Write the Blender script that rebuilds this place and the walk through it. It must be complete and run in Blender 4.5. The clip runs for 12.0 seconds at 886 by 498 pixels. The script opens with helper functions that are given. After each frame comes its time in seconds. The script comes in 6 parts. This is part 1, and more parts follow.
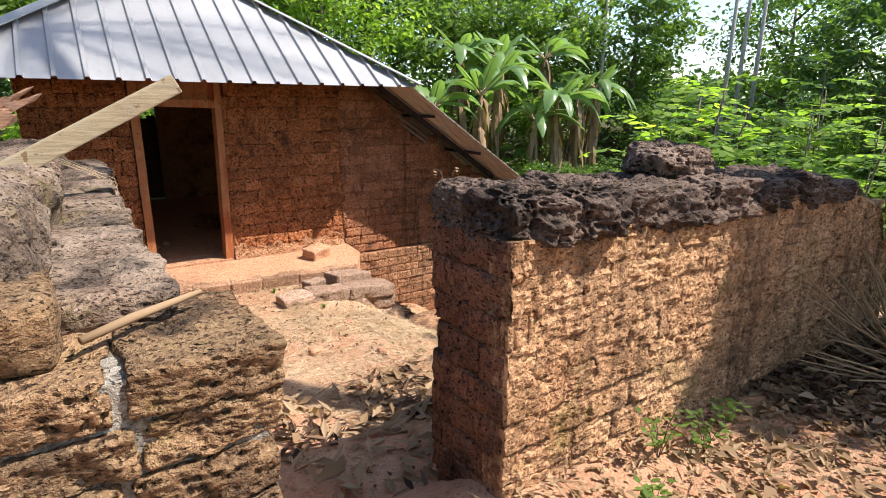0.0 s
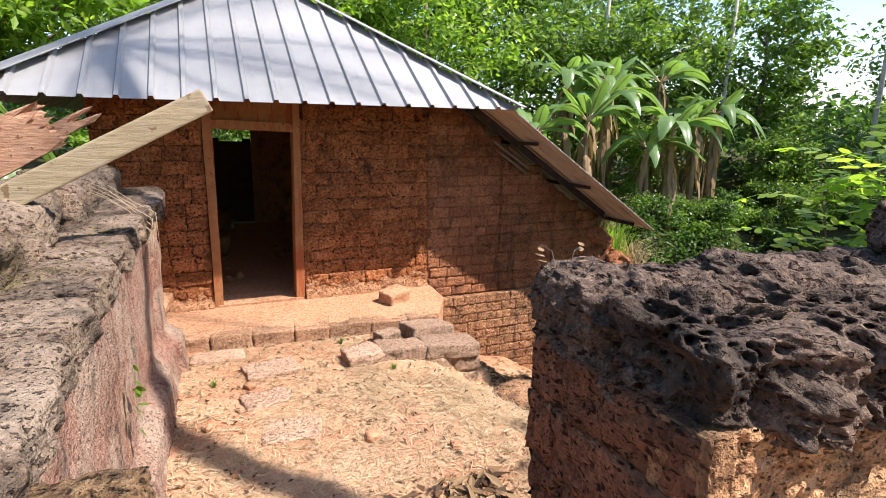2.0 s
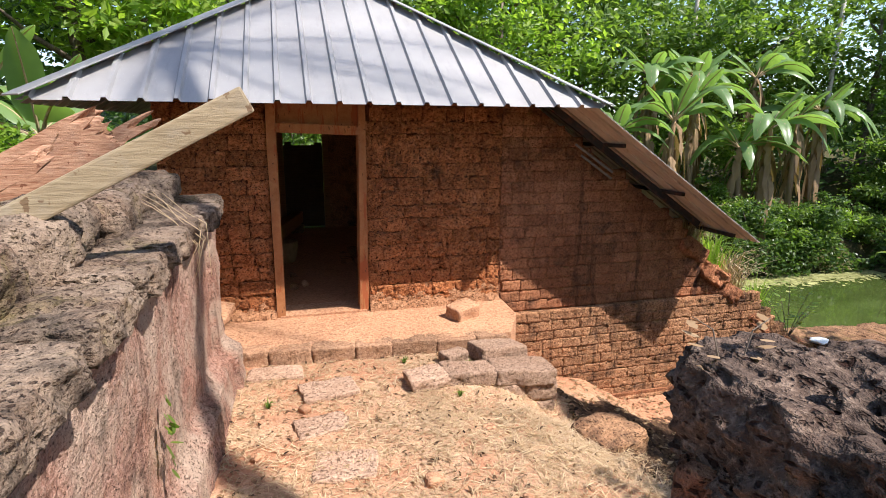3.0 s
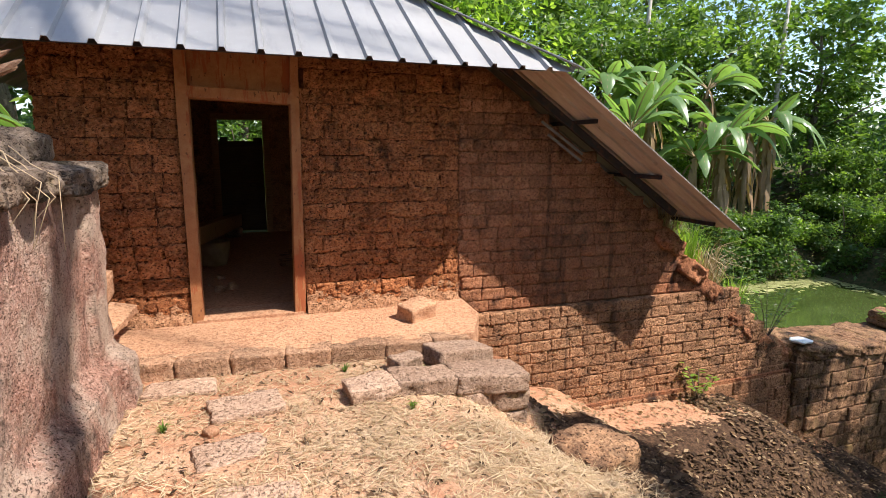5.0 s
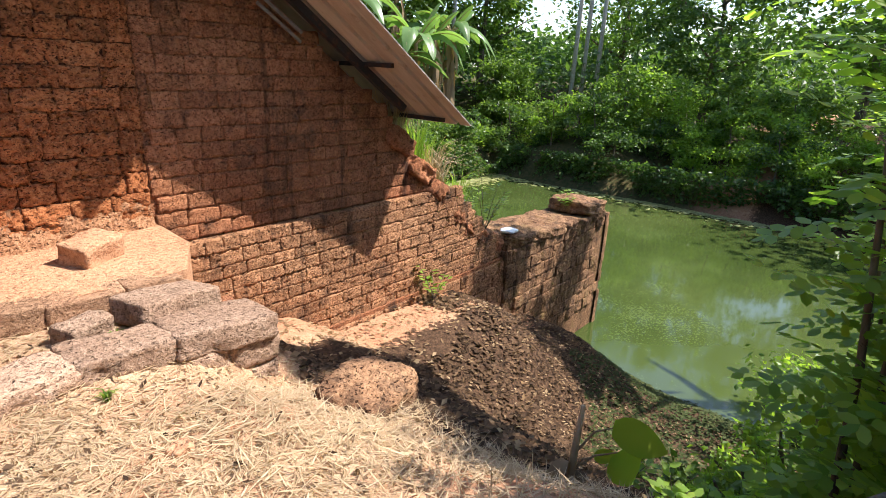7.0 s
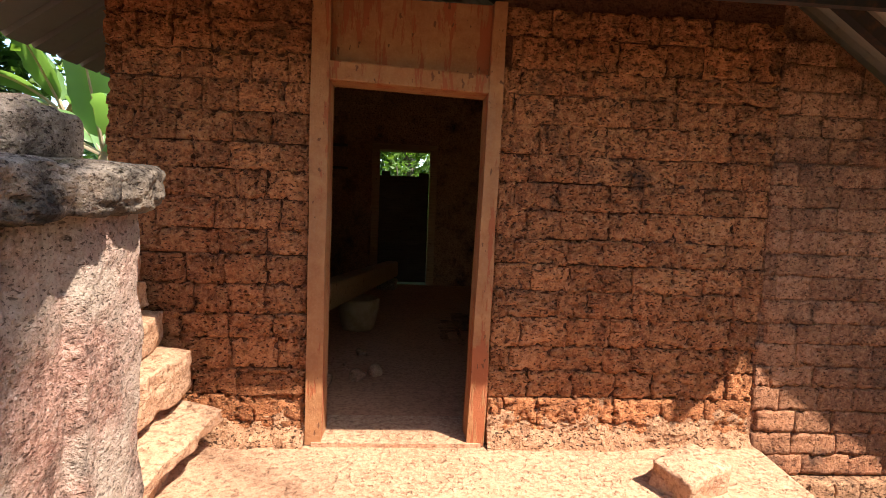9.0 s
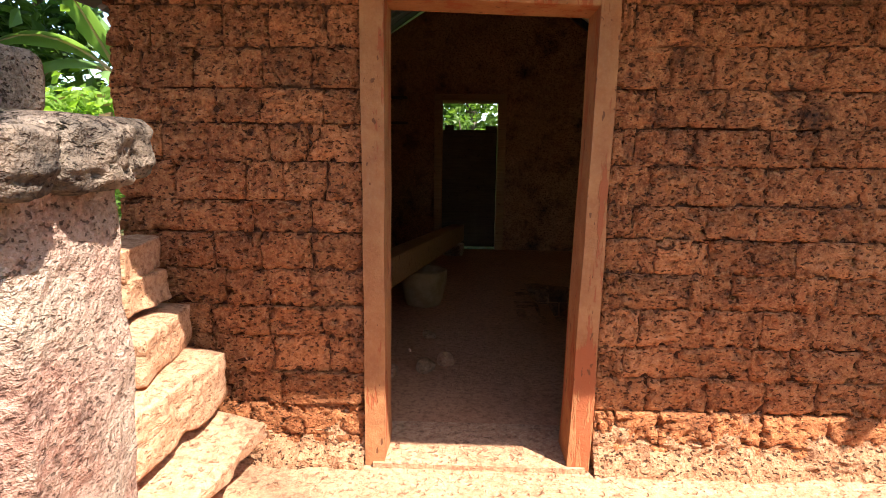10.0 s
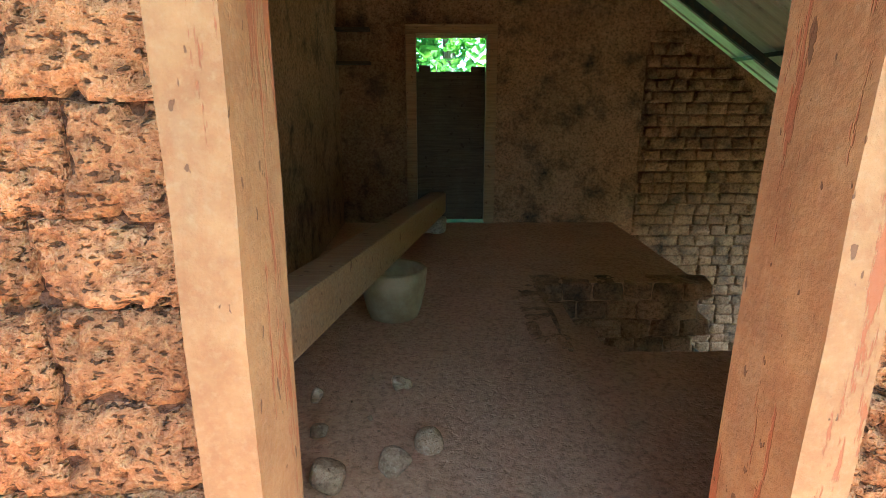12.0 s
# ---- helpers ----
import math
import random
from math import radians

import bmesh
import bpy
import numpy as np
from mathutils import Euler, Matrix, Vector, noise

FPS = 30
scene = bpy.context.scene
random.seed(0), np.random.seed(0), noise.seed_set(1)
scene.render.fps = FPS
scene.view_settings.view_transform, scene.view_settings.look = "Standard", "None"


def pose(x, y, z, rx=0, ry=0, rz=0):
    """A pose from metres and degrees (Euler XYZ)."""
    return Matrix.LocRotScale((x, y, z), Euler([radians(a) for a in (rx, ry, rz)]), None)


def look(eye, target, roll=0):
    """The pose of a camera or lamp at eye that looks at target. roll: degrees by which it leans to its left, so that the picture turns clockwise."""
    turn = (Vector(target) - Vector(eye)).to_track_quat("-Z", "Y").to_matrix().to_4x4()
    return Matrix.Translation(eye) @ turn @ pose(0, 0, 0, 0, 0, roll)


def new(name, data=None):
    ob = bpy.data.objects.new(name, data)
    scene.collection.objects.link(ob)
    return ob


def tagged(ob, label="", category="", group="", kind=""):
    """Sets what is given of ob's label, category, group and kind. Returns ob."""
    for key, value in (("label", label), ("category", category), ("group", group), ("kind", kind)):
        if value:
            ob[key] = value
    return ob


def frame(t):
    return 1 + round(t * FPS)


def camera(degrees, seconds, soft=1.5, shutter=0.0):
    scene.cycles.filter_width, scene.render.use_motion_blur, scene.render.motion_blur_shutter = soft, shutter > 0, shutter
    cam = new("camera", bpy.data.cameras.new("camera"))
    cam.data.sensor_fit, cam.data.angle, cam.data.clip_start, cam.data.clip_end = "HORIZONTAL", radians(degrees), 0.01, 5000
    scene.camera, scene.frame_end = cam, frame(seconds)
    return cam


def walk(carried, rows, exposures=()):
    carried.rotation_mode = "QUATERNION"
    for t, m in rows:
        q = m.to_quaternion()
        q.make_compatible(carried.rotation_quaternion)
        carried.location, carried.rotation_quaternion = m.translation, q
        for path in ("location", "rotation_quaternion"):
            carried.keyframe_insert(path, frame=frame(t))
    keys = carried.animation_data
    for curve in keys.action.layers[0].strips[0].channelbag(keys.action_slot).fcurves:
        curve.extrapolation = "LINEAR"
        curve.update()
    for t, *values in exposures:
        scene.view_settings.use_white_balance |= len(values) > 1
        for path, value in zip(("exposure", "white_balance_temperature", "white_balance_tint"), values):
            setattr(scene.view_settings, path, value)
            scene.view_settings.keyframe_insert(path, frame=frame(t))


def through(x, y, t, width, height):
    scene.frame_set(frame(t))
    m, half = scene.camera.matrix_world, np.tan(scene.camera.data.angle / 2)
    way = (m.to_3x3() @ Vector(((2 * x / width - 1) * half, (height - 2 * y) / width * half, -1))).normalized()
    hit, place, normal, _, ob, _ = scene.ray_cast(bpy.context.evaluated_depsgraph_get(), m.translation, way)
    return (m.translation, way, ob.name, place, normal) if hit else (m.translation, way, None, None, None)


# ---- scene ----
cam = camera(77.4, 12.0, soft=0.9)
PATH = [
    (0, (-0.355, 0.296, 1.341), (0.708, 1.91, 0.827), 0.4),
    (0.5, (-0.261, 0.518, 1.309), (0.765, 2.162, 0.815), 0.5),
    (1, (-0.14, 0.813, 1.337), (0.821, 2.499, 0.854), 0.8),
    (1.5, (0.065, 1.085, 1.295), (0.937, 2.827, 0.845), 1.0),
    (2, (0.271, 1.325, 1.333), (1.04, 3.12, 0.9), 0.9),
    (2.5, (0.378, 1.57, 1.297), (1.039, 3.412, 0.884), 0.5),
    (3, (0.466, 1.844, 1.324), (0.992, 3.726, 0.896), 0.2),
    (3.2, (0.507, 1.918, 1.312), (0.986, 3.812, 0.886), 0.1),
    (4.8, (0.749, 2.537, 0.853), (1.309, 4.427, 0.517), 0.2),
    (5, (0.776, 2.616, 0.826), (1.447, 4.466, 0.469), 0.3),
    (5.5, (0.897, 2.901, 0.724), (1.913, 4.564, 0.275), 0.9),
    (6, (1.003, 3.16, 0.638), (2.318, 4.562, 0.087), 1.5),
    (6.5, (1.087, 3.376, 0.573), (2.586, 4.527, -0.081), 2.8),
    (6.7, (1.099, 3.437, 0.556), (2.613, 4.569, -0.097), 3.0),
    (8.3, (0.871, 4.612, 0.607), (1.547, 6.46, 0.251), 2.1),
    (8.5, (0.831, 4.715, 0.635), (1.377, 6.612, 0.315), 2.2),
    (9, (0.794, 5.05, 0.65), (0.942, 7.035, 0.46), 2.3),
    (9.5, (0.795, 5.406, 0.662), (0.74, 7.392, 0.437), 1.3),
    (10, (0.701, 5.806, 0.649), (0.635, 7.774, 0.298), 0.7),
    (10.5, (0.664, 6.163, 0.608), (0.602, 8.106, 0.138), 0.4),
    (10.9, (0.681, 6.535, 0.56), (0.624, 8.467, 0.048), -0.1),
    (11, (0.687, 6.637, 0.556), (0.631, 8.568, 0.037), 0.1),
    (11.5, (0.703, 7.026, 0.606), (0.674, 8.959, 0.092), -0.5),
    (12, (0.649, 7.437, 0.589), (0.665, 9.371, 0.082), 0.0),
]
EXPOSURES = [(0.0, 1.02, 6150, 14), (2.5, 1.06, 6150, 16), (3.0, 0.95, 6150, 16), (5.0, 0.9, 6150, 14), (6.5, 1.1, 6150, 14), (8.5, 1.36, 5900, 9), (9.5, 1.72, 6200, 12), (10.5, 2.03, 6050, 13), (11.0, 1.93, 5500, 2), (11.5, 2.8, 4650, -20), (12.0, 3.9, 4450, -26)]
walk(cam, [(t, look(eye, target, roll)) for t, eye, target, roll in PATH], EXPOSURES)

# ---- light ----
SUN = Vector((1.15, -1.0, 2.11)).normalized()
world = bpy.data.worlds.new("sky")
scene.world = world
world.use_nodes = True
wn, wl = world.node_tree.nodes, world.node_tree.links
sky = wn.new("ShaderNodeTexSky")
sky.sky_type, sky.sun_disc = "NISHITA", False
sky.sun_elevation, sky.sun_rotation = math.asin(SUN.z), math.atan2(SUN.x, SUN.y)
wl.new(sky.outputs[0], wn["Background"].inputs[0])
wn["Background"].inputs[1].default_value = 0.14
sun_data = bpy.data.lights.new("sun", "SUN")
sun_data.energy, sun_data.angle, sun_data.color = 5.0, radians(0.6), (1.0, 0.93, 0.82)
sun = new("sun", sun_data)
sun.matrix_world = look(SUN * 60, (0, 0, 0))


# ---- materials ----
class Mat:
    """Small helper to wire a node material."""

    def __init__(self, name, rough=0.9, spec=0.25, metal=0.0):
        self.m = bpy.data.materials.new(name)
        self.m.use_nodes = True
        self.t = self.m.node_tree
        self.b = self.t.nodes["Principled BSDF"]
        self.b.inputs["Roughness"].default_value = rough
        self.b.inputs["Specular IOR Level"].default_value = spec
        self.b.inputs["Metallic"].default_value = metal

    def n(self, kind, **kw):
        node = self.t.nodes.new("ShaderNode" + kind)
        for k, v in kw.items():
            node.inputs[k.replace("_", " ")].default_value = v
        return node

    def link(self, a, b):
        self.t.links.new(a, b)

    def place(self, scale=(1, 1, 1), local=False):
        src = self.n("TexCoord").outputs["Object"] if local else self.n("NewGeometry").outputs["Position"]
        mp = self.n("Mapping", Scale=scale)
        self.link(src, mp.inputs["Vector"])
        return mp.outputs["Vector"]

    def noise(self, vec, scale, detail=4.0, rough=0.6, distort=0.0):
        nd = self.n("TexNoise", Scale=scale, Detail=detail, Roughness=rough, Distortion=distort)
        self.link(vec, nd.inputs["Vector"])
        return nd.outputs["Fac"]

    def voro(self, vec, scale, feature="F1"):
        nd = self.n("TexVoronoi", Scale=scale)
        nd.feature = feature
        self.link(vec, nd.inputs["Vector"])
        return nd.outputs["Distance"]

    def ramp(self, fac, *stops):
        nd = self.t.nodes.new("ShaderNodeValToRGB")
        el = nd.color_ramp.elements
        while len(el) < len(stops):
            el.new(0.5)
        for e, (p, c) in zip(el, stops):
            e.position = p
            e.color = (c, c, c, 1) if isinstance(c, (int, float)) else (*c, 1)
        self.link(fac, nd.inputs["Fac"])
        return nd.outputs["Color"]

    def mix(self, fac, a, b, mode="MIX"):
        nd = self.t.nodes.new("ShaderNodeMix")
        nd.data_type, nd.blend_type = "RGBA", mode
        for sock, v in ((nd.inputs[0], fac), (nd.inputs[6], a), (nd.inputs[7], b)):
            if isinstance(v, (int, float)):
                sock.default_value = v
            elif isinstance(v, tuple):
                sock.default_value = (*v, 1)
            else:
                self.link(v, sock)
        return nd.outputs[2]

    def math(self, op, a, b=0.0, clamp=False):
        nd = self.t.nodes.new("ShaderNodeMath")
        nd.operation, nd.use_clamp = op, clamp
        for sock, v in zip(nd.inputs, (a, b)):
            if isinstance(v, (int, float)):
                sock.default_value = v
            else:
                self.link(v, sock)
        return nd.outputs[0]

    def random(self):
        return self.n("ObjectInfo").outputs["Random"]

    def bump(self, height, strength=0.5, dist=0.02):
        nd = self.n("Bump", Strength=strength, Distance=dist)
        self.link(height, nd.inputs["Height"])
        self.link(nd.outputs["Normal"], self.b.inputs["Normal"])

    def colour(self, c):
        if isinstance(c, tuple):
            self.b.inputs["Base Color"].default_value = (*c, 1)
        else:
            self.link(c, self.b.inputs["Base Color"])
        return self.m


def laterite(name, dark, mid, light, pits=1.0, soot=0.0, moss=0.0, fine=48.0, wash=None, bump=1.0, streak=0.0, relief=0.022, open_pores=0.0):
    """Porous laterite: iron-red ground, pale grains, deep dark pores, black crust and moss where asked."""
    k = Mat(name, 0.95, 0.12)
    v = k.place()
    squash = k.place((1, 1, 1.9))
    big = k.noise(v, 1.7, 3, 0.55)
    mid_n = k.noise(v, 13, 5, 0.65)
    grain = k.noise(v, 95, 3, 0.7)
    pore_n = k.noise(squash, fine, 2, 0.5, 0.25)
    coarse = k.noise(squash, fine * 0.45, 2, 0.5, 0.4)
    mottle = k.noise(v, 34, 4, 0.7)
    c = k.mix(k.ramp(mid_n, (0.3, 0.0), (0.7, 1.0)), dark, mid)
    c = k.mix(k.ramp(grain, (0.5, 0.0), (0.75, 0.7)), c, light)
    c = k.mix(k.ramp(big, (0.35, 0.0), (0.7, 0.55)), c, k.mix(0.5, mid, light))
    c = k.mix(k.ramp(mottle, (0.38, 0.55), (0.5, 0.0)), c, tuple(0.55 * x for x in dark))
    c = k.mix(k.ramp(mottle, (0.55, 0.0), (0.72, 0.5)), c, light)
    tint = k.ramp(k.random(), (0.0, 0.72), (1.0, 1.2))
    c = k.mix(0.8, c, tint, "MULTIPLY")
    if wash:
        c = k.mix(k.ramp(k.noise(v, 2.6, 5, 0.7), (0.4, 0.0), (0.62, 0.85)), c, wash)
    if streak:
        c = k.mix(k.ramp(k.noise(k.place((6, 6, 0.55)), 1.0, 4, 0.65), (0.60 - 0.16 * streak, 0.0), (0.72, 0.85)), c, (0.05, 0.026, 0.018))
    if soot:
        c = k.mix(k.ramp(k.noise(v, 3.1, 6, 0.7), (0.62 - 0.3 * soot, 0.0), (0.8 - 0.22 * soot, 0.93)), c, (0.022, 0.019, 0.017))
    if moss:
        c = k.mix(k.ramp(k.noise(v, 2.2, 5, 0.75), (0.55, 0.0), (0.72, moss)), c, (0.17, 0.14, 0.035))
    pore = k.math("MULTIPLY", k.ramp(pore_n, (0.335 + open_pores, 0.0), (0.40 + open_pores, 1.0)), k.ramp(coarse, (0.27 + 2 * open_pores, 0.0), (0.31 + 2 * open_pores, 1.0)))
    tiny = k.noise(squash, fine * 2.1, 2, 0.5, 0.2)
    pore = k.math("MULTIPLY", pore, k.ramp(tiny, (0.28, 0.4), (0.36, 1.0)))
    c = k.mix(k.math("MULTIPLY", k.math("SUBTRACT", 1.0, pore), 0.9 * pits, True), c, (0.022, 0.009, 0.006))
    height = k.math("ADD", k.math("MULTIPLY", pore, 1.0), k.math("MULTIPLY", k.math("ADD", mid_n, mottle), 0.8))
    height = k.math("ADD", height, k.math("MULTIPLY", grain, 0.35))
    k.bump(height, bump, relief)
    return k.colour(c)


M = {}
M["wall_block"] = laterite("laterite_block", (0.27, 0.08, 0.029), (0.49, 0.170, 0.063), (0.64, 0.315, 0.135), pits=0.82, soot=0.17, fine=46, relief=0.036, open_pores=0.008)
M["wall_smooth"] = laterite("laterite_worn", (0.25, 0.088, 0.042), (0.42, 0.165, 0.076), (0.58, 0.30, 0.155), pits=0.75, soot=0.28, fine=50, streak=0.2, relief=0.03)
M["mortar"] = laterite("earth_joint", (0.10, 0.035, 0.017), (0.17, 0.062, 0.03), (0.26, 0.11, 0.055), pits=0.5)
M["pale_block"] = laterite("sunbleached_laterite", (0.27, 0.125, 0.06), (0.50, 0.275, 0.13), (0.70, 0.48, 0.27), moss=0.75, soot=0.25, pits=0.75, fine=46, bump=1.0, streak=0.6, relief=0.03)
M["crust"] = laterite("black_crusted_laterite", (0.054, 0.036, 0.028), (0.135, 0.09, 0.066), (0.36, 0.265, 0.195), soot=0.57, fine=34, bump=1.0)
M["coping"] = laterite("grey_lichened_laterite", (0.11, 0.066, 0.043), (0.23, 0.15, 0.098), (0.44, 0.335, 0.24), pits=0.8, soot=0.57, moss=0.6, fine=46, wash=(0.35, 0.265, 0.19), relief=0.035, open_pores=0.005)
M["jamb_block"] = laterite("weathered_gate_laterite", (0.12, 0.06, 0.03), (0.30, 0.175, 0.085), (0.52, 0.37, 0.21), soot=0.42, moss=0.7, fine=46, pits=0.85, relief=0.036, open_pores=0.005)
M["lime"] = laterite("pale_lime_mortar", (0.28, 0.235, 0.175), (0.44, 0.39, 0.31), (0.60, 0.55, 0.46), pits=0.3, soot=0.45, fine=40)
M["plaster"] = laterite("old_pink_plaster", (0.19, 0.082, 0.055), (0.35, 0.18, 0.122), (0.55, 0.39, 0.30), pits=0.7, soot=0.24, fine=52, wash=(0.46, 0.345, 0.255), streak=0.28, relief=0.036)
M["inner"] = laterite("sooty_inner_plaster", (0.22, 0.092, 0.042), (0.40, 0.175, 0.082), (0.56, 0.30, 0.165), pits=0.35, soot=0.42, fine=30)
M["ledge"] = laterite("trodden_laterite", (0.33, 0.152, 0.08), (0.475, 0.252, 0.138), (0.60, 0.39, 0.235), pits=0.3, fine=30, bump=0.7)
# Pier streaks paint both water stain and the stripes of tree shadow.
M["pier"] = laterite("stained_shadowed_pond_laterite", (0.17, 0.082, 0.043), (0.35, 0.18, 0.09), (0.54, 0.35, 0.20), soot=0.4, moss=0.5, fine=40, streak=1.0)
M["floor_earth"] = laterite("dark_trodden_earth", (0.34, 0.145, 0.072), (0.48, 0.22, 0.112), (0.58, 0.30, 0.165), pits=0.1, fine=30, bump=0.35)
M["kerb"] = laterite("worn_kerb_laterite", (0.27, 0.135, 0.075), (0.43, 0.245, 0.14), (0.60, 0.40, 0.25), pits=0.4, soot=0.15, fine=44)
# Worn foot of the house wall, made paler to carry the sunlight on it.
M["foot"] = laterite("sunlit_worn_laterite", (0.31, 0.13, 0.06), (0.49, 0.245, 0.12), (0.62, 0.39, 0.23), pits=0.9, fine=44, relief=0.03, open_pores=0.01)
M["rubble"] = laterite("grey_rubble", (0.24, 0.108, 0.052), (0.37, 0.19, 0.10), (0.52, 0.31, 0.18), pits=0.25, fine=30, bump=0.5)
# Paler than the gable wall above: the sun on the plinth is in this colour.
M["plinth"] = laterite("sunlit_plinth_laterite", (0.25, 0.105, 0.05), (0.46, 0.22, 0.108), (0.66, 0.40, 0.22), pits=0.9, soot=0.33, fine=46, streak=0.3, relief=0.03, open_pores=0.015)
# Darker copy for the gate wall's end face, its shade put into the colour.
M["gate_end"] = laterite("shaded_end_laterite", (0.13, 0.055, 0.032), (0.22, 0.10, 0.055), (0.36, 0.19, 0.11), soot=0.4, fine=40)
M["step_stone"] = laterite("grey_step_laterite", (0.30, 0.18, 0.115), (0.48, 0.31, 0.205), (0.64, 0.47, 0.34), pits=0.55, soot=0.06, fine=44)


def earth():
    k = Mat("red_earth_with_straw", 0.97, 0.1)
    v = k.place()
    big = k.noise(v, 0.9, 4, 0.6)
    mid_n = k.noise(v, 7, 5, 0.7)
    fine = k.noise(v, 60, 4, 0.7)
    red = k.mix(k.ramp(mid_n, (0.3, 0.0), (0.7, 1.0)), (0.34, 0.145, 0.075), (0.54, 0.29, 0.165))
    straw = k.mix(k.ramp(fine, (0.35, 0.0), (0.65, 1.0)), (0.42, 0.25, 0.14), (0.62, 0.45, 0.29))
    sep = k.n("SeparateXYZ")
    k.link(k.n("NewGeometry").outputs["Position"], sep.inputs[0])
    yard = k.ramp(k.math("ADD", k.math("MULTIPLY", sep.outputs["Y"], 0.1), k.math("MULTIPLY", mid_n, 0.12)), (0.34, 0.45), (0.46, 1.0))
    c = k.mix(k.math("MULTIPLY", k.ramp(k.noise(v, 1.4, 5, 0.7), (0.40, 0.0), (0.62, 1.0)), yard), red, straw)
    humus = k.mix(k.ramp(k.noise(v, 22, 4, 0.7), (0.4, 0.0), (0.65, 1.0)), (0.045, 0.026, 0.016), (0.12, 0.07, 0.04))
    # Red scree at the wall foot; its lighter colour also stands in for sun.
    lit_scree = k.ramp(k.math("ADD", k.math("MULTIPLY", sep.outputs["Y"], 0.1), k.math("MULTIPLY", mid_n, 0.10)), (0.79, 0.0), (0.82, 1.0))
    low = k.math("ADD", k.math("ADD", sep.outputs["Z"], k.math("MULTIPLY", big, 0.5)), k.math("MULTIPLY", lit_scree, 3.0))
    c = k.mix(k.ramp(k.math("ADD", k.math("MULTIPLY", low, 0.5), 1.15), (0.42, 1.0), (0.52, 0.0)), c, humus)
    c = k.mix(k.math("MULTIPLY", lit_scree, 0.8), c, red)
    c = k.mix(k.ramp(k.noise(v, 42, 3, 0.6), (0.36, 0.6), (0.43, 0.0)), c, (0.16, 0.085, 0.048))
    wood = k.mix(k.ramp(mid_n, (0.4, 0.0), (0.6, 1.0)), (0.04, 0.05, 0.018), (0.10, 0.075, 0.035))
    far = k.math("ADD", k.math("MULTIPLY", sep.outputs["Y"], 0.02), k.math("MULTIPLY", big, 0.05))
    c = k.mix(k.ramp(far, (0.19, 0.0), (0.23, 1.0)), c, wood)
    k.bump(k.math("ADD", k.math("MULTIPLY", mid_n, 1.0), k.math("MULTIPLY", fine, 0.6)), 0.9, 0.03)
    return k.colour(c)


def timber(name, a, b, grey=0.3, grain=(3, 60, 60), local=True):
    k = Mat(name, 0.85, 0.2)
    v = k.place(grain, local)
    w = k.place((4, 4, 4), local)
    g = k.noise(v, 1.0, 6, 0.7, 0.4)
    c = k.mix(k.ramp(g, (0.32, 0.0), (0.68, 1.0)), a, b)
    c = k.mix(k.ramp(k.noise(w, 1.3, 5, 0.7), (0.5, 0.0), (0.7, grey)), c, (0.30, 0.27, 0.22))
    c = k.mix(k.ramp(k.noise(w, 3.3, 3, 0.6), (0.64, 0.0), (0.67, 0.75)), c, (0.55 * a[0], 0.4 * a[1], 0.35 * a[2]))
    k.bump(g, 0.6, 0.012)
    return k.colour(c)


M["earth"] = earth()
def old_paint():
    """Red-brown paint on old timber: patches of dusty tan film, bare red wood where it flaked, a few knots."""
    k = Mat("flaked_red_paint_on_wood", 0.82, 0.22)
    v, tall = k.place(), k.place((9, 9, 1.3))
    c = k.mix(k.ramp(k.noise(v, 9, 5, 0.7), (0.35, 0.0), (0.68, 1.0)), (0.285, 0.112, 0.042), (0.38, 0.172, 0.068))
    c = k.mix(k.ramp(k.noise(v, 70, 3, 0.6), (0.5, 0.0), (0.8, 0.35)), c, (0.42, 0.23, 0.12))
    flake = k.ramp(k.noise(tall, 1.0, 6, 0.7), (0.55, 0.0), (0.57, 1.0))
    c = k.mix(k.math("MULTIPLY", flake, 0.8), c, (0.30, 0.075, 0.026))
    c = k.mix(k.ramp(k.noise(tall, 0.8, 4, 0.6), (0.58, 0.0), (0.75, 0.3)), c, (0.32, 0.22, 0.13))
    knot = k.ramp(k.noise(k.place((9, 9, 4.5)), 3.4, 3, 0.5), (0.675, 0.0), (0.69, 1.0))
    c = k.mix(k.math("MULTIPLY", knot, 0.8), c, (0.12, 0.045, 0.02))
    k.bump(k.math("SUBTRACT", k.noise(v, 24, 5, 0.7), k.math("MULTIPLY", k.math("ADD", flake, knot), 0.5)), 0.6, 0.01)
    return k.colour(c)


M["door_wood"] = old_paint()
M["beam_wood"] = timber("weathered_pale_timber", (0.22, 0.165, 0.095), (0.34, 0.27, 0.165), 0.35, (2, 30, 30))
M["rotten_wood"] = timber("rotten_red_timber", (0.22, 0.095, 0.05), (0.52, 0.31, 0.19), 0.2)
M["dark_wood"] = timber("dark_boards", (0.055, 0.032, 0.02), (0.12, 0.075, 0.045), 0.1)
M["log_wood"] = timber("dusty_brown_log", (0.24, 0.112, 0.05), (0.42, 0.215, 0.10), 0.12)
M["clay_grey"] = timber("grey_batten", (0.13, 0.10, 0.085), (0.27, 0.225, 0.19), 0.2)
M["bark"] = timber("grey_bark", (0.07, 0.05, 0.035), (0.19, 0.15, 0.11), 0.4, (14, 14, 2.5))


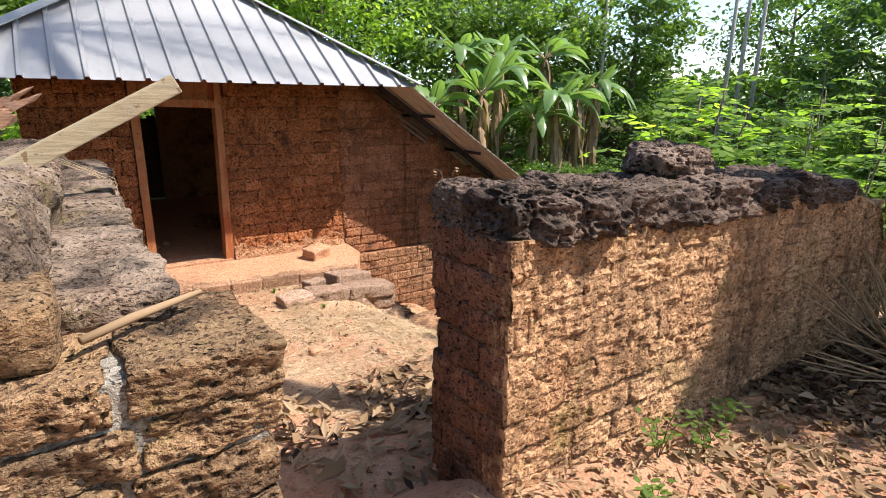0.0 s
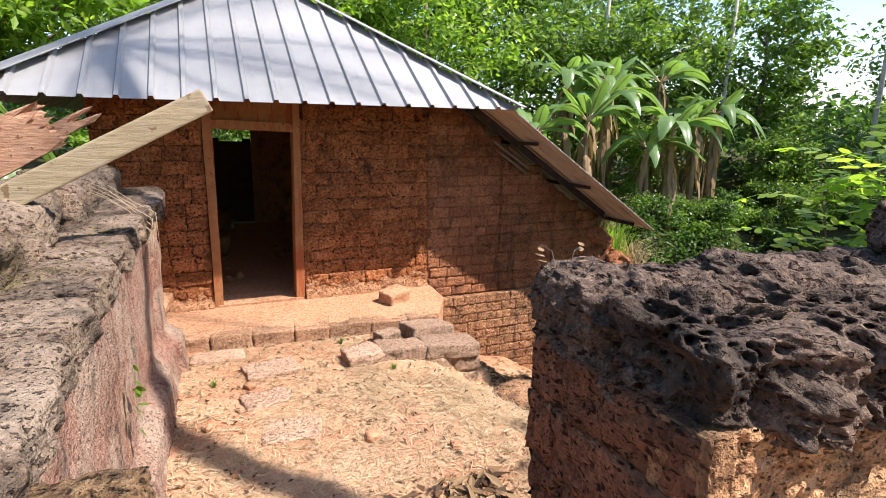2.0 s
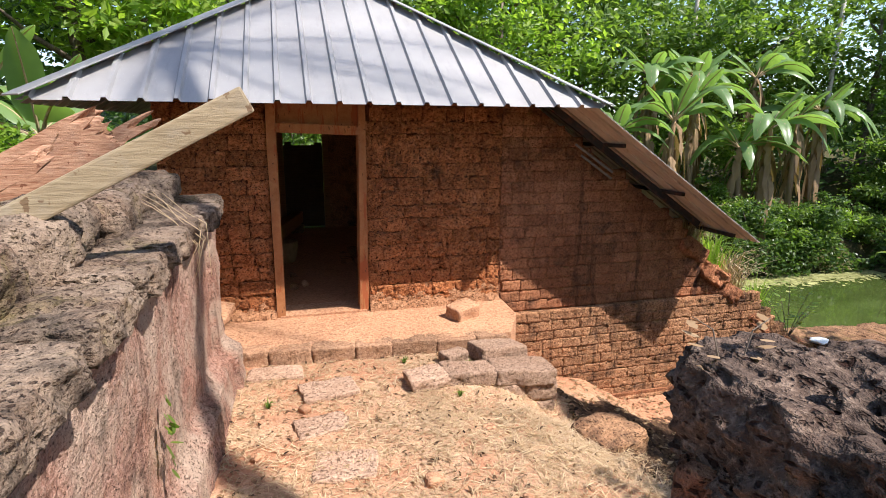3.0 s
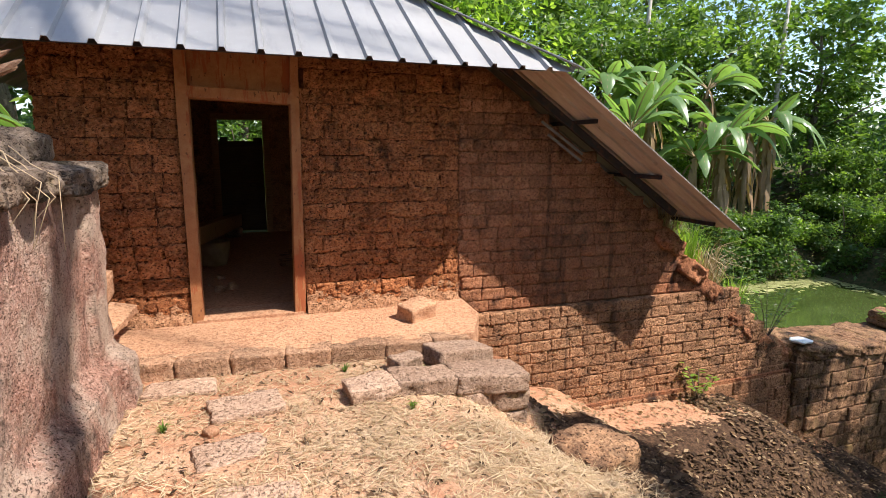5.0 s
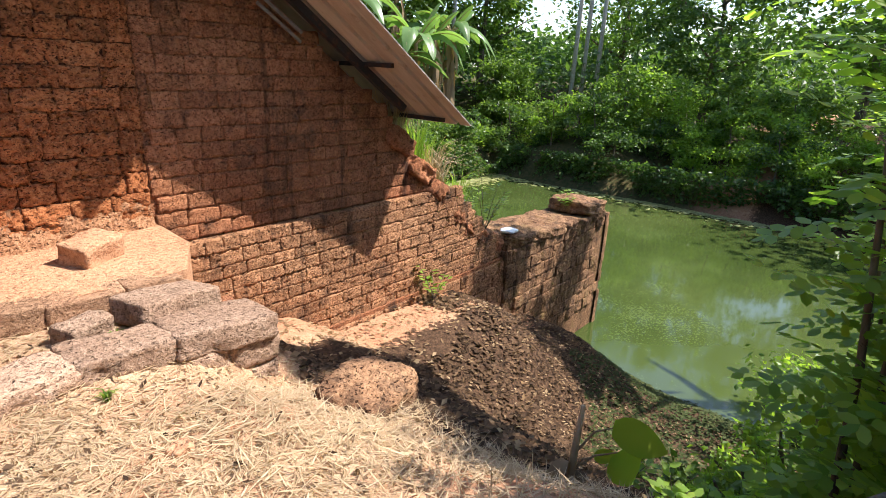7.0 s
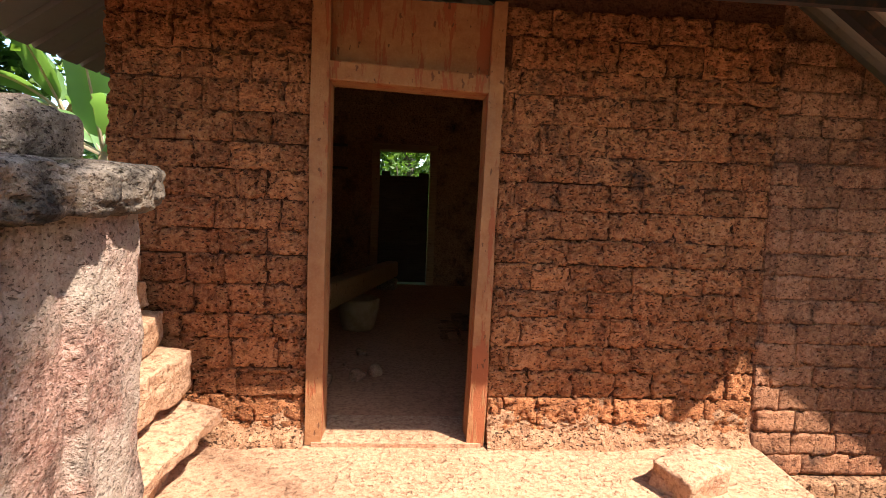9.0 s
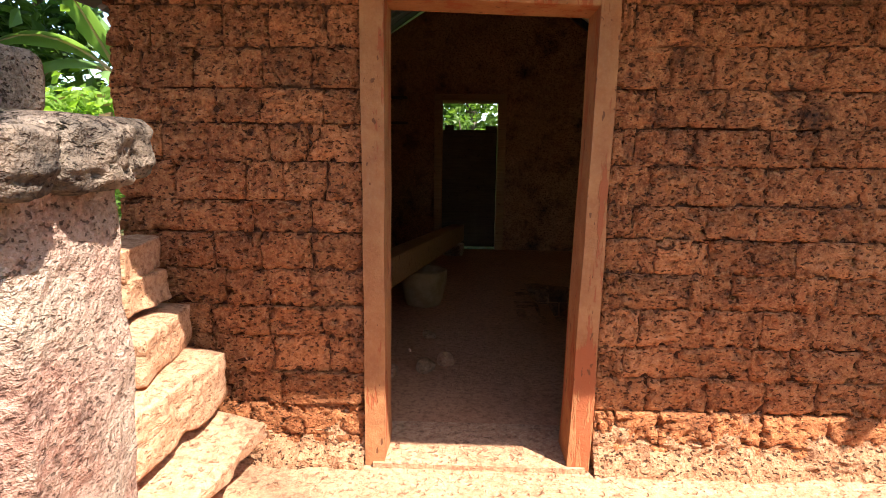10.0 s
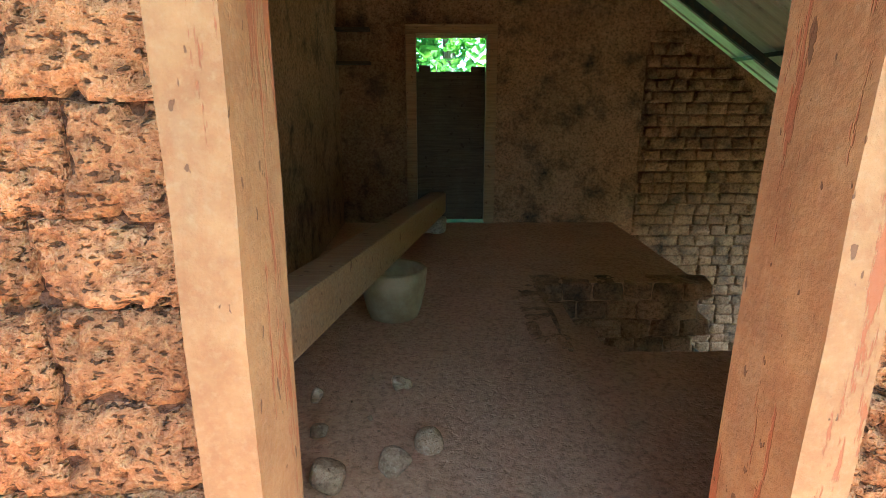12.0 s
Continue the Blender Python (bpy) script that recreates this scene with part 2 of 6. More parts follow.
def roof_metal():
    k = Mat("blue_grey_coated_sheet", 0.38, 0.5, 0.0)
    v = k.place()
    c = k.mix(k.ramp(k.noise(v, 1.2, 4, 0.6), (0.3, 0.0), (0.7, 1.0)), (0.255, 0.248, 0.238), (0.315, 0.308, 0.295))
    c = k.mix(k.ramp(k.noise(v, 60, 2, 0.5), (0.70, 0.0), (0.74, 0.5)), c, (0.45, 0.45, 0.42))
    c = k.mix(k.ramp(k.noise(k.place((1, 0.25, 0.25)), 9, 4, 0.7), (0.55, 0.0), (0.8, 0.35)), c, (0.12, 0.12, 0.12))
    k.link(k.ramp(k.noise(v, 4, 4, 0.6), (0.3, 0.46), (0.7, 0.62)), k.b.inputs["Roughness"])
    return k.colour(c)


def underside():
    k = Mat("beige_sheet_underside", 0.6, 0.3)
    v = k.place()
    c = k.mix(k.ramp(k.noise(k.place((0.6, 2.5, 0.6)), 2.2, 5, 0.7), (0.35, 0.0), (0.7, 1.0)), (0.40, 0.33, 0.26), (0.58, 0.51, 0.42))
    c = k.mix(k.ramp(k.noise(v, 7, 5, 0.7), (0.6, 0.0), (0.75, 0.6)), c, (0.20, 0.13, 0.09))
    return k.colour(c)


def steel():
    k = Mat("rusty_black_steel", 0.55, 0.4, 0.3)
    c = k.mix(k.ramp(k.noise(k.place(), 14, 4, 0.6), (0.5, 0.0), (0.7, 0.8)), (0.035, 0.032, 0.033), (0.13, 0.06, 0.035))
    return k.colour(c)


def pond():
    k = Mat("green_pond_water", 0.06, 0.5)
    v = k.place()
    c = k.mix(k.ramp(k.noise(v, 0.16, 3, 0.5), (0.3, 0.0), (0.7, 1.0)), (0.028, 0.046, 0.010), (0.066, 0.088, 0.024))
    c = k.mix(k.ramp(k.math("MULTIPLY", k.noise(v, 0.35, 4, 0.6), k.noise(v, 22, 3, 0.6)), (0.33, 0.0), (0.36, 0.5)), c, (0.11, 0.15, 0.045))
    k.bump(k.noise(v, 2.5, 3, 0.5), 0.06, 0.02)
    return k.colour(c)


def leaf_mat(name, a, b, through=0.35, rough=0.45, brown=0.0):
    k = Mat(name, rough, 0.4 if rough < 0.55 else 0.08)
    rnd = k.n("NewGeometry").outputs["Random Per Island"]
    c = k.mix(rnd, a, b)
    c = k.mix(k.ramp(k.noise(k.place(), 0.9, 3, 0.6), (0.35, 0.0), (0.7, 0.5)), c, tuple(0.7 * x for x in a))
    if brown:
        c = k.mix(k.ramp(k.noise(k.place(), 5, 3, 0.6), (0.62 - 0.1 * brown, 0.0), (0.7, 0.9)), c, (0.24, 0.16, 0.06))
    k.colour(c)
    tr = k.n("BsdfTranslucent")
    k.link(k.mix(1.0, c, (1.6, 1.7, 0.7), "MULTIPLY"), tr.inputs["Color"])
    mixer = k.n("MixShader", Fac=through)
    k.link(k.b.outputs[0], mixer.inputs[1])
    k.link(tr.outputs[0], mixer.inputs[2])
    k.link(mixer.outputs[0], k.t.nodes["Material Output"].inputs["Surface"])
    return k.m


M["pale_weed"] = leaf_mat("pale_weed", (0.26, 0.27, 0.10), (0.44, 0.43, 0.20), 0.1, 0.6)
M["roof"] = roof_metal()
M["underside"] = underside()
M["steel"] = steel()
M["water"] = pond()
M["leaf"] = leaf_mat("tree_leaf", (0.075, 0.14, 0.026), (0.20, 0.29, 0.065), 0.52, 0.38)
M["leaf_bright"] = leaf_mat("bright_leaf", (0.15, 0.26, 0.035), (0.32, 0.43, 0.08), 0.56, 0.38)
M["leaf_dark"] = leaf_mat("dark_leaf", (0.045, 0.095, 0.025), (0.13, 0.205, 0.055), 0.5, 0.38)
M["banana"] = leaf_mat("banana_leaf", (0.11, 0.205, 0.065), (0.245, 0.36, 0.135), 0.42, 0.3)
M["leaf_young"] = leaf_mat("young_leaf", (0.15, 0.27, 0.035), (0.40, 0.52, 0.085), 0.6, 0.4)
M["dry_leaf"] = leaf_mat("dry_leaf", (0.20, 0.12, 0.06), (0.42, 0.30, 0.18), 0.15, 0.8)
M["humus_leaf"] = leaf_mat("rotting_leaf", (0.03, 0.018, 0.011), (0.20, 0.12, 0.066), 0.1, 0.7)
M["straw"] = leaf_mat("dry_straw", (0.34, 0.235, 0.14), (0.62, 0.48, 0.32), 0.2, 0.7)
M["algae"] = leaf_mat("floating_weed", (0.032, 0.048, 0.013), (0.105, 0.118, 0.04), 0.1, 0.6)


# ---- builders ----
def mesh_of(name, verts, faces, mat, smooth=False):
    me = bpy.data.meshes.new(name)
    me.from_pydata([tuple(map(float, p)) for p in verts], [], [tuple(map(int, f)) for f in faces])
    me.materials.append(mat)
    if smooth:
        me.shade_smooth()
    me.update()
    return me


def hang(ob, parent):
    if parent:
        ob.parent = parent
    return ob


def part(name, bm, mat, parent=None, label="", smooth=False):
    """Link a bmesh as one mesh object, under a thing or a part."""
    bmesh.ops.recalc_face_normals(bm, faces=bm.faces)
    me = bpy.data.meshes.new(name)
    bm.to_mesh(me)
    bm.free()
    me.materials.append(mat)
    if smooth:
        me.shade_smooth()
    return tagged(hang(new(name, me), parent), label)


def piece(name, verts, faces, mat, parent=None, label="", smooth=False):
    return tagged(hang(new(name, mesh_of(name, verts, faces, mat, smooth)), parent), label)


def thing(name, label, category, group="", kind="", at=None):
    ob = tagged(new(name), label, category, group, kind)
    if at is not None:
        ob.matrix_basis = at
    return ob


def box(bm, x0, x1, y0, y1, z0, z1, bevel=0.0):
    vs = [bm.verts.new(p) for p in ((x0, y0, z0), (x1, y0, z0), (x1, y1, z0), (x0, y1, z0), (x0, y0, z1), (x1, y0, z1), (x1, y1, z1), (x0, y1, z1))]
    fs = [bm.faces.new([vs[i] for i in f]) for f in ((3, 2, 1, 0), (4, 5, 6, 7), (0, 1, 5, 4), (1, 2, 6, 5), (2, 3, 7, 6), (3, 0, 4, 7))]
    if bevel:
        bmesh.ops.bevel(bm, geom=list({e for f in fs for e in f.edges}), offset=bevel, segments=2, affect="EDGES", profile=0.6)
    return bm


def prism(outline, y0, y1):
    """A slab whose outline lies in the x-z plane, from y0 to y1."""
    bm = bmesh.new()
    a = [bm.verts.new((x, y0, z)) for x, z in outline]
    b = [bm.verts.new((x, y1, z)) for x, z in outline]
    bm.faces.new(a), bm.faces.new(b[::-1])
    for i in range(len(a)):
        j = (i + 1) % len(a)
        bm.faces.new((a[i], b[i], b[j], a[j]))
    return bm


def bar(a, b, w, h, bevel=0.0, up=(0, 0, 1)):
    """A squared bar from a to b, w wide and h high."""
    bm = bmesh.new()
    a, b = Vector(a), Vector(b)
    d = (b - a).normalized()
    s = d.cross(Vector(up)).normalized()
    u = s.cross(d)
    box(bm, 0, (b - a).length, -w / 2, w / 2, -h / 2, h / 2, bevel)
    m = Matrix((d, -s, u)).transposed().to_4x4()
    m.translation = a
    bm.transform(m)
    return bm


def tube(points, radii, sides=8):
    """A tapered round stem through the points."""
    verts, faces = [], []
    pts = [Vector(p) for p in points]
    for i, p in enumerate(pts):
        d = (pts[min(i + 1, len(pts) - 1)] - pts[max(i - 1, 0)]).normalized()
        s = d.cross(Vector((0.31, 0.95, 0.05))).normalized()
        u = s.cross(d)
        for k in range(sides):
            a = 2 * math.pi * k / sides
            verts.append(p + (s * math.cos(a) + u * math.sin(a)) * radii[i])
    for i in range(len(pts) - 1):
        for k in range(sides):
            j = (k + 1) % sides
            faces.append((i * sides + k, i * sides + j, (i + 1) * sides + j, (i + 1) * sides + k))
    faces.append(tuple(range(sides))[::-1])
    faces.append(tuple((len(pts) - 1) * sides + k for k in range(sides)))
    return verts, faces


def rough_stone(size, seed, cuts=14, wear=0.22, relief=0.018, pits=0.014, squareness=5.0, crag=0.0):
    """A hewn, weather-eaten stone of the given size, centred on the origin: rounded box with lumps and pores."""
    bm = bmesh.new()
    bmesh.ops.create_cube(bm, size=2.0)
    bmesh.ops.subdivide_edges(bm, edges=bm.edges, cuts=cuts, use_grid_fill=True)
    off = Vector((seed * 7.13, seed * 3.7, seed * 1.9))
    half = Vector(size) / 2
    for v in bm.verts:
        c = v.co
        n = (abs(c.x) ** squareness + abs(c.y) ** squareness + abs(c.z) ** squareness) ** (1 / squareness)
        p = c.lerp(c / n, min(1.0, wear * 4))
        q = Vector((p.x * half.x, p.y * half.y, p.z * half.z))
        d = q.normalized()
        lump = noise.noise((q + off) * 4.0) * relief * 1.6 + noise.noise((q + off) * 11.0) * relief
        if crag:
            lump -= crag * (2.2 * abs(noise.noise((q + off) * 5.5)) + 1.2 * abs(noise.noise((q + off) * 13.0)) + 0.5 * abs(noise.noise((q + off) * 31.0)) - 0.9)
        hole = 0.0
        if pits > 0.004:
            cell = noise.voronoi((q + off) * 24.0)[0][0]
            cell2 = noise.voronoi((q + off) * 47.0)[0][0]
            depth = 0.5 + noise.noise((q + off) * 7.0)
            hole = -pits * (2.0 * max(0.0, 0.42 - cell) * max(0.0, depth) * 1.6 + 0.7 * max(0.0, 0.4 - cell2))
        q += d * (lump + hole)
        v.co = q
    return bm


def block_meshes(name, mat, count, w, d, h, seed, jitter=0.008, bevel=0.012):
    """Some hewn blocks of about one size, to be shared by many pieces."""
    rnd = random.Random(seed)
    out = []
    for i in range(count):
        bm = bmesh.new()
        box(bm, -w / 2, w / 2, 0, d, -h / 2, h / 2)
        bmesh.ops.bevel(bm, geom=list(bm.edges), offset=bevel * rnd.uniform(0.8, 1.5), segments=1, affect="EDGES")
        for v in bm.verts:
            v.co += Vector((rnd.uniform(-1, 1), rnd.uniform(-0.7, 0.7), rnd.uniform(-1, 1))) * jitter
        bmesh.ops.recalc_face_normals(bm, faces=bm.faces)
        me = bpy.data.meshes.new(name)
        bm.to_mesh(me)
        bm.free()
        me.materials.append(mat)
        out.append(me)
    return out


def lay(parent, meshes, w, h, x0, x1, z0, z1, seed, place, keep=None, gap=0.006, vary=0.22, wild=0.01, name="brick"):
    """Lay courses of blocks over a face. place(u, z) gives the pose of a block; keep(u0, u1, z0, z1) says which ones stand."""
    rnd = random.Random(seed)
    rows = max(1, round((z1 - z0) / h))
    cuts = [z0] + [z0 + (z1 - z0) * (r + rnd.uniform(-0.07, 0.07)) / rows for r in range(1, rows)] + [z1]
    for r in range(rows):
        za, zb = cuts[r], cuts[r + 1]
        u = x0 - rnd.uniform(0.1, 0.9) * w
        while u < x1:
            bw = w * rnd.uniform(1 - vary, 1 + vary)
            a, b = max(u, x0), min(u + bw, x1)
            if x1 - b < 0.09:
                b = x1
            u += bw
            if b - a < 0.06 or (keep and not keep(a, b, za, zb)):
                continue
            ob = hang(new(name, rnd.choice(meshes)), parent)
            g = gap * rnd.uniform(0.2, 1.8)
            ob.matrix_basis = place((a + b) / 2, (za + zb) / 2 + rnd.uniform(-0.003, 0.003)) @ Matrix.Translation((0, rnd.uniform(-wild, wild), 0)) @ pose(0, 0, 0, rnd.uniform(-1.5, 1.5), rnd.uniform(-1.2, 1.2), rnd.uniform(-1.5, 1.5)) @ Matrix.Diagonal(((b - a - g) / w, 1, (zb - za - g) / h, 1))
            if b >= x1:
                break


# ---- ground and water ----
WATER = -4.8
FRONT = 8.25


def ease(a, b, x):
    s = min(1.0, max(0.0, (x - a) / (b - a)))
    return s * s * (3 - 2 * s)


def along(x, stops):
    for (a, p), (b, q) in zip(stops, stops[1:]):
        if x <= b:
            return p + (q - p) * ease(a, b, x)
    return stops[-1][1]


def ground_height(x, y):
    court = along(y, [(-3, -0.22), (0.6, -0.25), (1.7, -0.42), (2.1, -0.45), (2.7, -0.76), (4.1, -0.93), (6.0, -1.01), (9, -1.03)])
    if y < 2.0:
        court -= 0.05 * ease(1.0, 4.0, x)
    slope = along(x, [(2.0, -1.25), (3.0, -1.5), (4.0, -1.95), (5.0, -2.38), (6.6, -2.42), (8.5, -3.42), (11.0, -4.72), (13.0, -5.4)])
    low_side = along(x, [(2.0, -1.15), (3.0, -1.28), (3.6, -1.58), (4.3, -2.15), (5.5, -3.2), (7.0, -4.1), (9.0, -4.6), (12.0, -4.74), (13.0, -5.4)])
    slope += (low_side - slope) * ease(7.4, 5.4, y)
    brink = along(y, [(2.4, 3.6), (3.9, 3.1), (4.9, 2.75), (5.7, 2.5), (6.2, 2.45), (6.45, 2.9), (8.3, 2.9)])
    z = court + (slope - court) * ease(brink - 0.35, brink + 0.45, x) * ease(2.2, 3.2, y)
    z -= 0.06 * ease(brink - 1.0, brink - 0.2, x) * ease(3.0, 4.0, y)
    # land round the pond
    land = -0.9 + 0.5 * ease(-1, -4, x)
    if y > 9.0:
        z = land
    if 1.9 < y < 9.0 and x < -0.5:
        z = -0.5
    if 8.6 < y < 14.4 and -0.6 < x < 9:
        z = along(x, [(-1, -1.2), (1.3, -1.2), (2.0, -1.9), (4.0, -3.0), (9.0, -4.5)])
    if 8.5 < y < 14.4 and x >= 9:
        z = -5.4
    # the basin
    east, north = 26.0 + 0.3 * noise.noise((0, y * 0.4, 3)), 20.0 + 0.3 * noise.noise((x * 0.4, 0, 5))
    inside = ease(9.5, 12.5, x) * (1 - ease(east - 0.3, east, x)) * (1 - ease(north - 0.3, north, y)) * ease(0.6, 1.2, y)
    if y > 14.4:
        inside = ease(7.5, 8.0, x) * (1 - ease(east - 0.3, east, x)) * (1 - ease(north - 0.3, north, y))
    bank = -3.6 + 1.6 * ease(26, 34, x) + 1.6 * ease(20, 26, y)
    if x > 25.7 or (y > 19.7 and x > 6):
        z = min(bank, -0.6) + 0.9 * noise.noise((x * 0.2, y * 0.2, 1.0))
    if x > 9.5 and y < 20 and x < 26:
        z = min(z, -5.4 * inside + (1 - inside) * z)
    if y > 14.4 and inside > 0:
        z = -5.4 * inside + (1 - inside) * z
    if y < 1.2 and x > 5:
        z = along(x, [(5, -0.5), (9, -1.4), (14, -2.4), (26, -2.8), (60, -1)])
        if 9.5 < x < 26 and y > 0.6:
            z += (-5.4 - z) * ease(0.6, 1.2, y)
    near = ease(14, 8, math.hypot(x - 2, y - 5))
    z += 0.035 * noise.noise((x * 1.3, y * 1.3, 0)) + near * (0.02 * noise.noise((x * 5, y * 5, 2)) + 0.012 * noise.noise((x * 14, y * 14, 4)))
    return z


def spread(lo, hi, step, ends, grow=1.22):
    mid = list(np.arange(lo, hi + 1e-6, step))
    left, right, s = [], [], step
    while not left or left[-1] > ends[0]:
        s *= grow
        left.append((left[-1] if left else lo) - s)
    s = step
    while not right or right[-1] < ends[1]:
        s *= grow
        right.append((right[-1] if right else hi) + s)
    return left[::-1] + mid + right


gx, gy = spread(-1.2, 6.4, 0.055, (-400, 400), 1.1), spread(0.2, 8.7, 0.055, (-400, 400), 1.1)
gv = [(x, y, ground_height(x, y)) for y in gy for x in gx]
gw = len(gx)
gf = [(j * gw + i, j * gw + i + 1, (j + 1) * gw + i + 1, (j + 1) * gw + i) for j in range(len(gy) - 1) for i in range(gw - 1)]
ground = tagged(piece("ground", gv, gf, M["earth"], smooth=True), "dry red earth strewn with straw, falling to a pond", "ground", kind="structure")

water = tagged(piece("water", [(6.5, -9, WATER), (27, -9, WATER), (27, 21, WATER), (6.5, 21, WATER)], [(0, 1, 2, 3)], M["water"]), "still murky green pond water", "water", kind="structure")


# ---- house walls ----
def roof_z(x):
    return 3.37 - abs(x - 1.09) * 0.678


DOOR = (0.25, 1.38)      # outer edges of the door frame
wall_front = thing("wall_front", "red laterite block wall of the house with open joints", "wall", kind="structure")
bm = prism([(-0.82, -1.3), (0.258, -1.3), (0.258, 1.75), (-0.82, 1.75)], FRONT + 0.03, FRONT + 0.22)
part("core", bm, M["mortar"], wall_front, "dark earth in the joints")
bm = prism([(1.325, -1.3), (3.0, -1.3), (3.0, 1.95), (1.325, 1.95)], FRONT + 0.03, FRONT + 0.22)
part("core", bm, M["mortar"], wall_front, "dark earth in the joints")
bm = prism([(-0.82, 1.75), (3.0, 1.95), (3.0, 2.0), (2.6, 2.2), (-0.4, 2.2), (-0.82, 2.0)], FRONT + 0.05, FRONT + 0.22)
part("core", bm, M["mortar"], wall_front, "dark earth in the joints")

wall_slope = thing("wall_slope", "stained red laterite gable wall stepping down to the pond", "wall", kind="structure")
bm = prism([(3.0, -1.03), (6.75, -1.03), (6.4, -0.69), (5.78, -0.12), (5.7, 0.02), (3.35, 1.65), (3.0, 1.9)], FRONT + 0.03, FRONT + 0.45)
part("core", bm, M["wall_smooth"], wall_slope)
bm = prism([(2.7, -2.4), (8.45, -2.4), (8.4, -2.02), (8.0, -1.93), (7.6, -1.75), (7.18, -1.45), (6.95, -1.05), (2.7, -1.05)], FRONT - 0.05, FRONT + 0.5)
part("plinth", bm, M["plinth"], wall_slope)
bm = prism([(2.7, -5.6), (10.0, -5.6), (10.0, -2.36), (2.7, -2.36)], FRONT - 0.12, FRONT + 0.55)
part("footing", bm, M["wall_smooth"], wall_slope)

wall_pier = thing("wall_pier", "ruined laterite wall end standing in the pond", "wall", kind="structure")
bm = prism([(8.3, -5.7), (12.2, -5.7), (12.2, -4.2), (12.1, -2.45), (11.7, -2.4), (8.3, -2.15)], FRONT - 0.16, FRONT + 0.85)
part("core", bm, M["pier"], wall_pier)

# far side of the pond house and its left wall
BACK = 14.14
wall_back = thing("wall_back", "soot-stained plastered inner wall with a boarded doorway", "wall", kind="structure")
bm = prism([(-0.82, -1.2), (0.36, -1.2), (0.36, 1.36), (1.24, 1.36), (1.24, -1.2), (3.05, -1.2), (3.05, 2.0), (1.09, 3.2), (-0.82, 2.0)], BACK, BACK + 0.4)
part("plaster", bm, M["inner"], wall_back)
bm = prism([(3.05, -4.9), (7.4, -4.9), (7.2, -1.2), (5.9, -0.15), (3.05, 1.8)], BACK + 0.06, BACK + 0.4)
part("core", bm, M["inner"], wall_back)
wall_left = thing("wall_left", "sooty plastered side wall inside the house", "wall", kind="structure")
bm = bmesh.new()
box(bm, -0.85, -0.5, FRONT + 0.22, BACK, -1.2, 2.1)
part("plaster", bm, M["inner"], wall_left)

floor = thing("floor", "trodden dark earth floor with broken laterite edge", "floor", kind="structure")
WELL = (1.42, 2.8, 10.45, 11.75)      # stair well in the floor: x from, to; y from, to
bm = bmesh.new()
box(bm, -0.6, WELL[0], FRONT + 0.1, BACK, -1.3, -0.83)
box(bm, WELL[0], WELL[1], FRONT + 0.1, WELL[2], -3.2, -0.832)
box(bm, WELL[0], WELL[1], WELL[3], BACK, -3.2, -0.832)
bmesh.ops.subdivide_edges(bm, edges=bm.edges, cuts=16, use_grid_fill=True)
for v in bm.verts:
    if v.co.z > -0.84:
        v.co.z += 0.012 * noise.noise(v.co * 2.2) + 0.006 * noise.noise(v.co * 9)
part("slab", bm, M["floor_earth"], floor, smooth=False)
bm = bmesh.new()
for i in range(6):
    box(bm, WELL[0] + 0.24 * i, WELL[0] + 0.24 * (i + 1) + (0.0 if i < 5 else 2.4), WELL[2] + 0.002, WELL[3] - 0.002, -3.4, -1.0 - 0.19 * i)
part("stair", bm, M["floor_earth"], floor, "worn laterite steps going down to the pond")

# ---- ledge before the door ----
door_ledge = thing("door_ledge", "low earth ledge edged with laterite kerb blocks", "ledge", kind="structure")
bm = bmesh.new()
vs = [(-0.75, 7.45), (2.45, 7.16), (2.75, 7.2), (3.02, 7.7), (3.02, 8.3), (-0.75, 8.3)]
for z in (-1.25, -0.868):
    for x, y in vs:
        bm.verts.new((x, y, z))
bm.verts.ensure_lookup_table()
n = len(vs)
bm.faces.new([bm.verts[i + n] for i in range(n)])
for i in range(n):
    j = (i + 1) % n
    bm.faces.new((bm.verts[i], bm.verts[j], bm.verts[j + n], bm.verts[i + n]))
bmesh.ops.subdivide_edges(bm, edges=bm.edges, cuts=14, use_grid_fill=True)
for v in bm.verts:
    if v.co.z > -0.9:
        v.co.z += 0.035 * ease(7.35, 8.2, v.co.y) + 0.012 * noise.noise(v.co * 3.0)
part("fill", bm, M["ledge"], door_ledge)
bm = bmesh.new()
box(bm, 0.3, 1.3, 8.2, 8.62, -1.2, -0.815)
part("threshold", bm, M["ledge"], door_ledge)

# ---- door frame ----
door_frame = thing("door_frame", "old red-brown wooden door frame with peeling paint, no leaf", "door frame", kind="structure")
DEPTH = (8.215, 8.45)


def jamb(x0, x1, z0, z1, lean_in, lean_out, label=""):
    bm = bmesh.new()
    box(bm, x0, x1, DEPTH[0], DEPTH[1], z0, z1)
    bmesh.ops.bisect_plane(bm, geom=bm.verts[:] + bm.edges[:] + bm.faces[:], plane_co=(0, 0, (z0 + z1) / 2), plane_no=(0, 0, 1))
    bmesh.ops.subdivide_edges(bm, edges=bm.edges, cuts=5, use_grid_fill=True)
    for v in bm.verts:
        f = (v.co.x - x0) / (x1 - x0)
        v.co.x += (lean_in + (lean_out - lean_in) * f) * (v.co.z + 0.82) + 0.007 * noise.noise((v.co.x * 3, v.co.y * 9, v.co.z * 3.0))
        v.co.y += 0.006 * noise.noise((v.co.x * 8, 4, v.co.z * 4.0))
    return part("jamb", bm, M["door_wood"], door_frame, label)


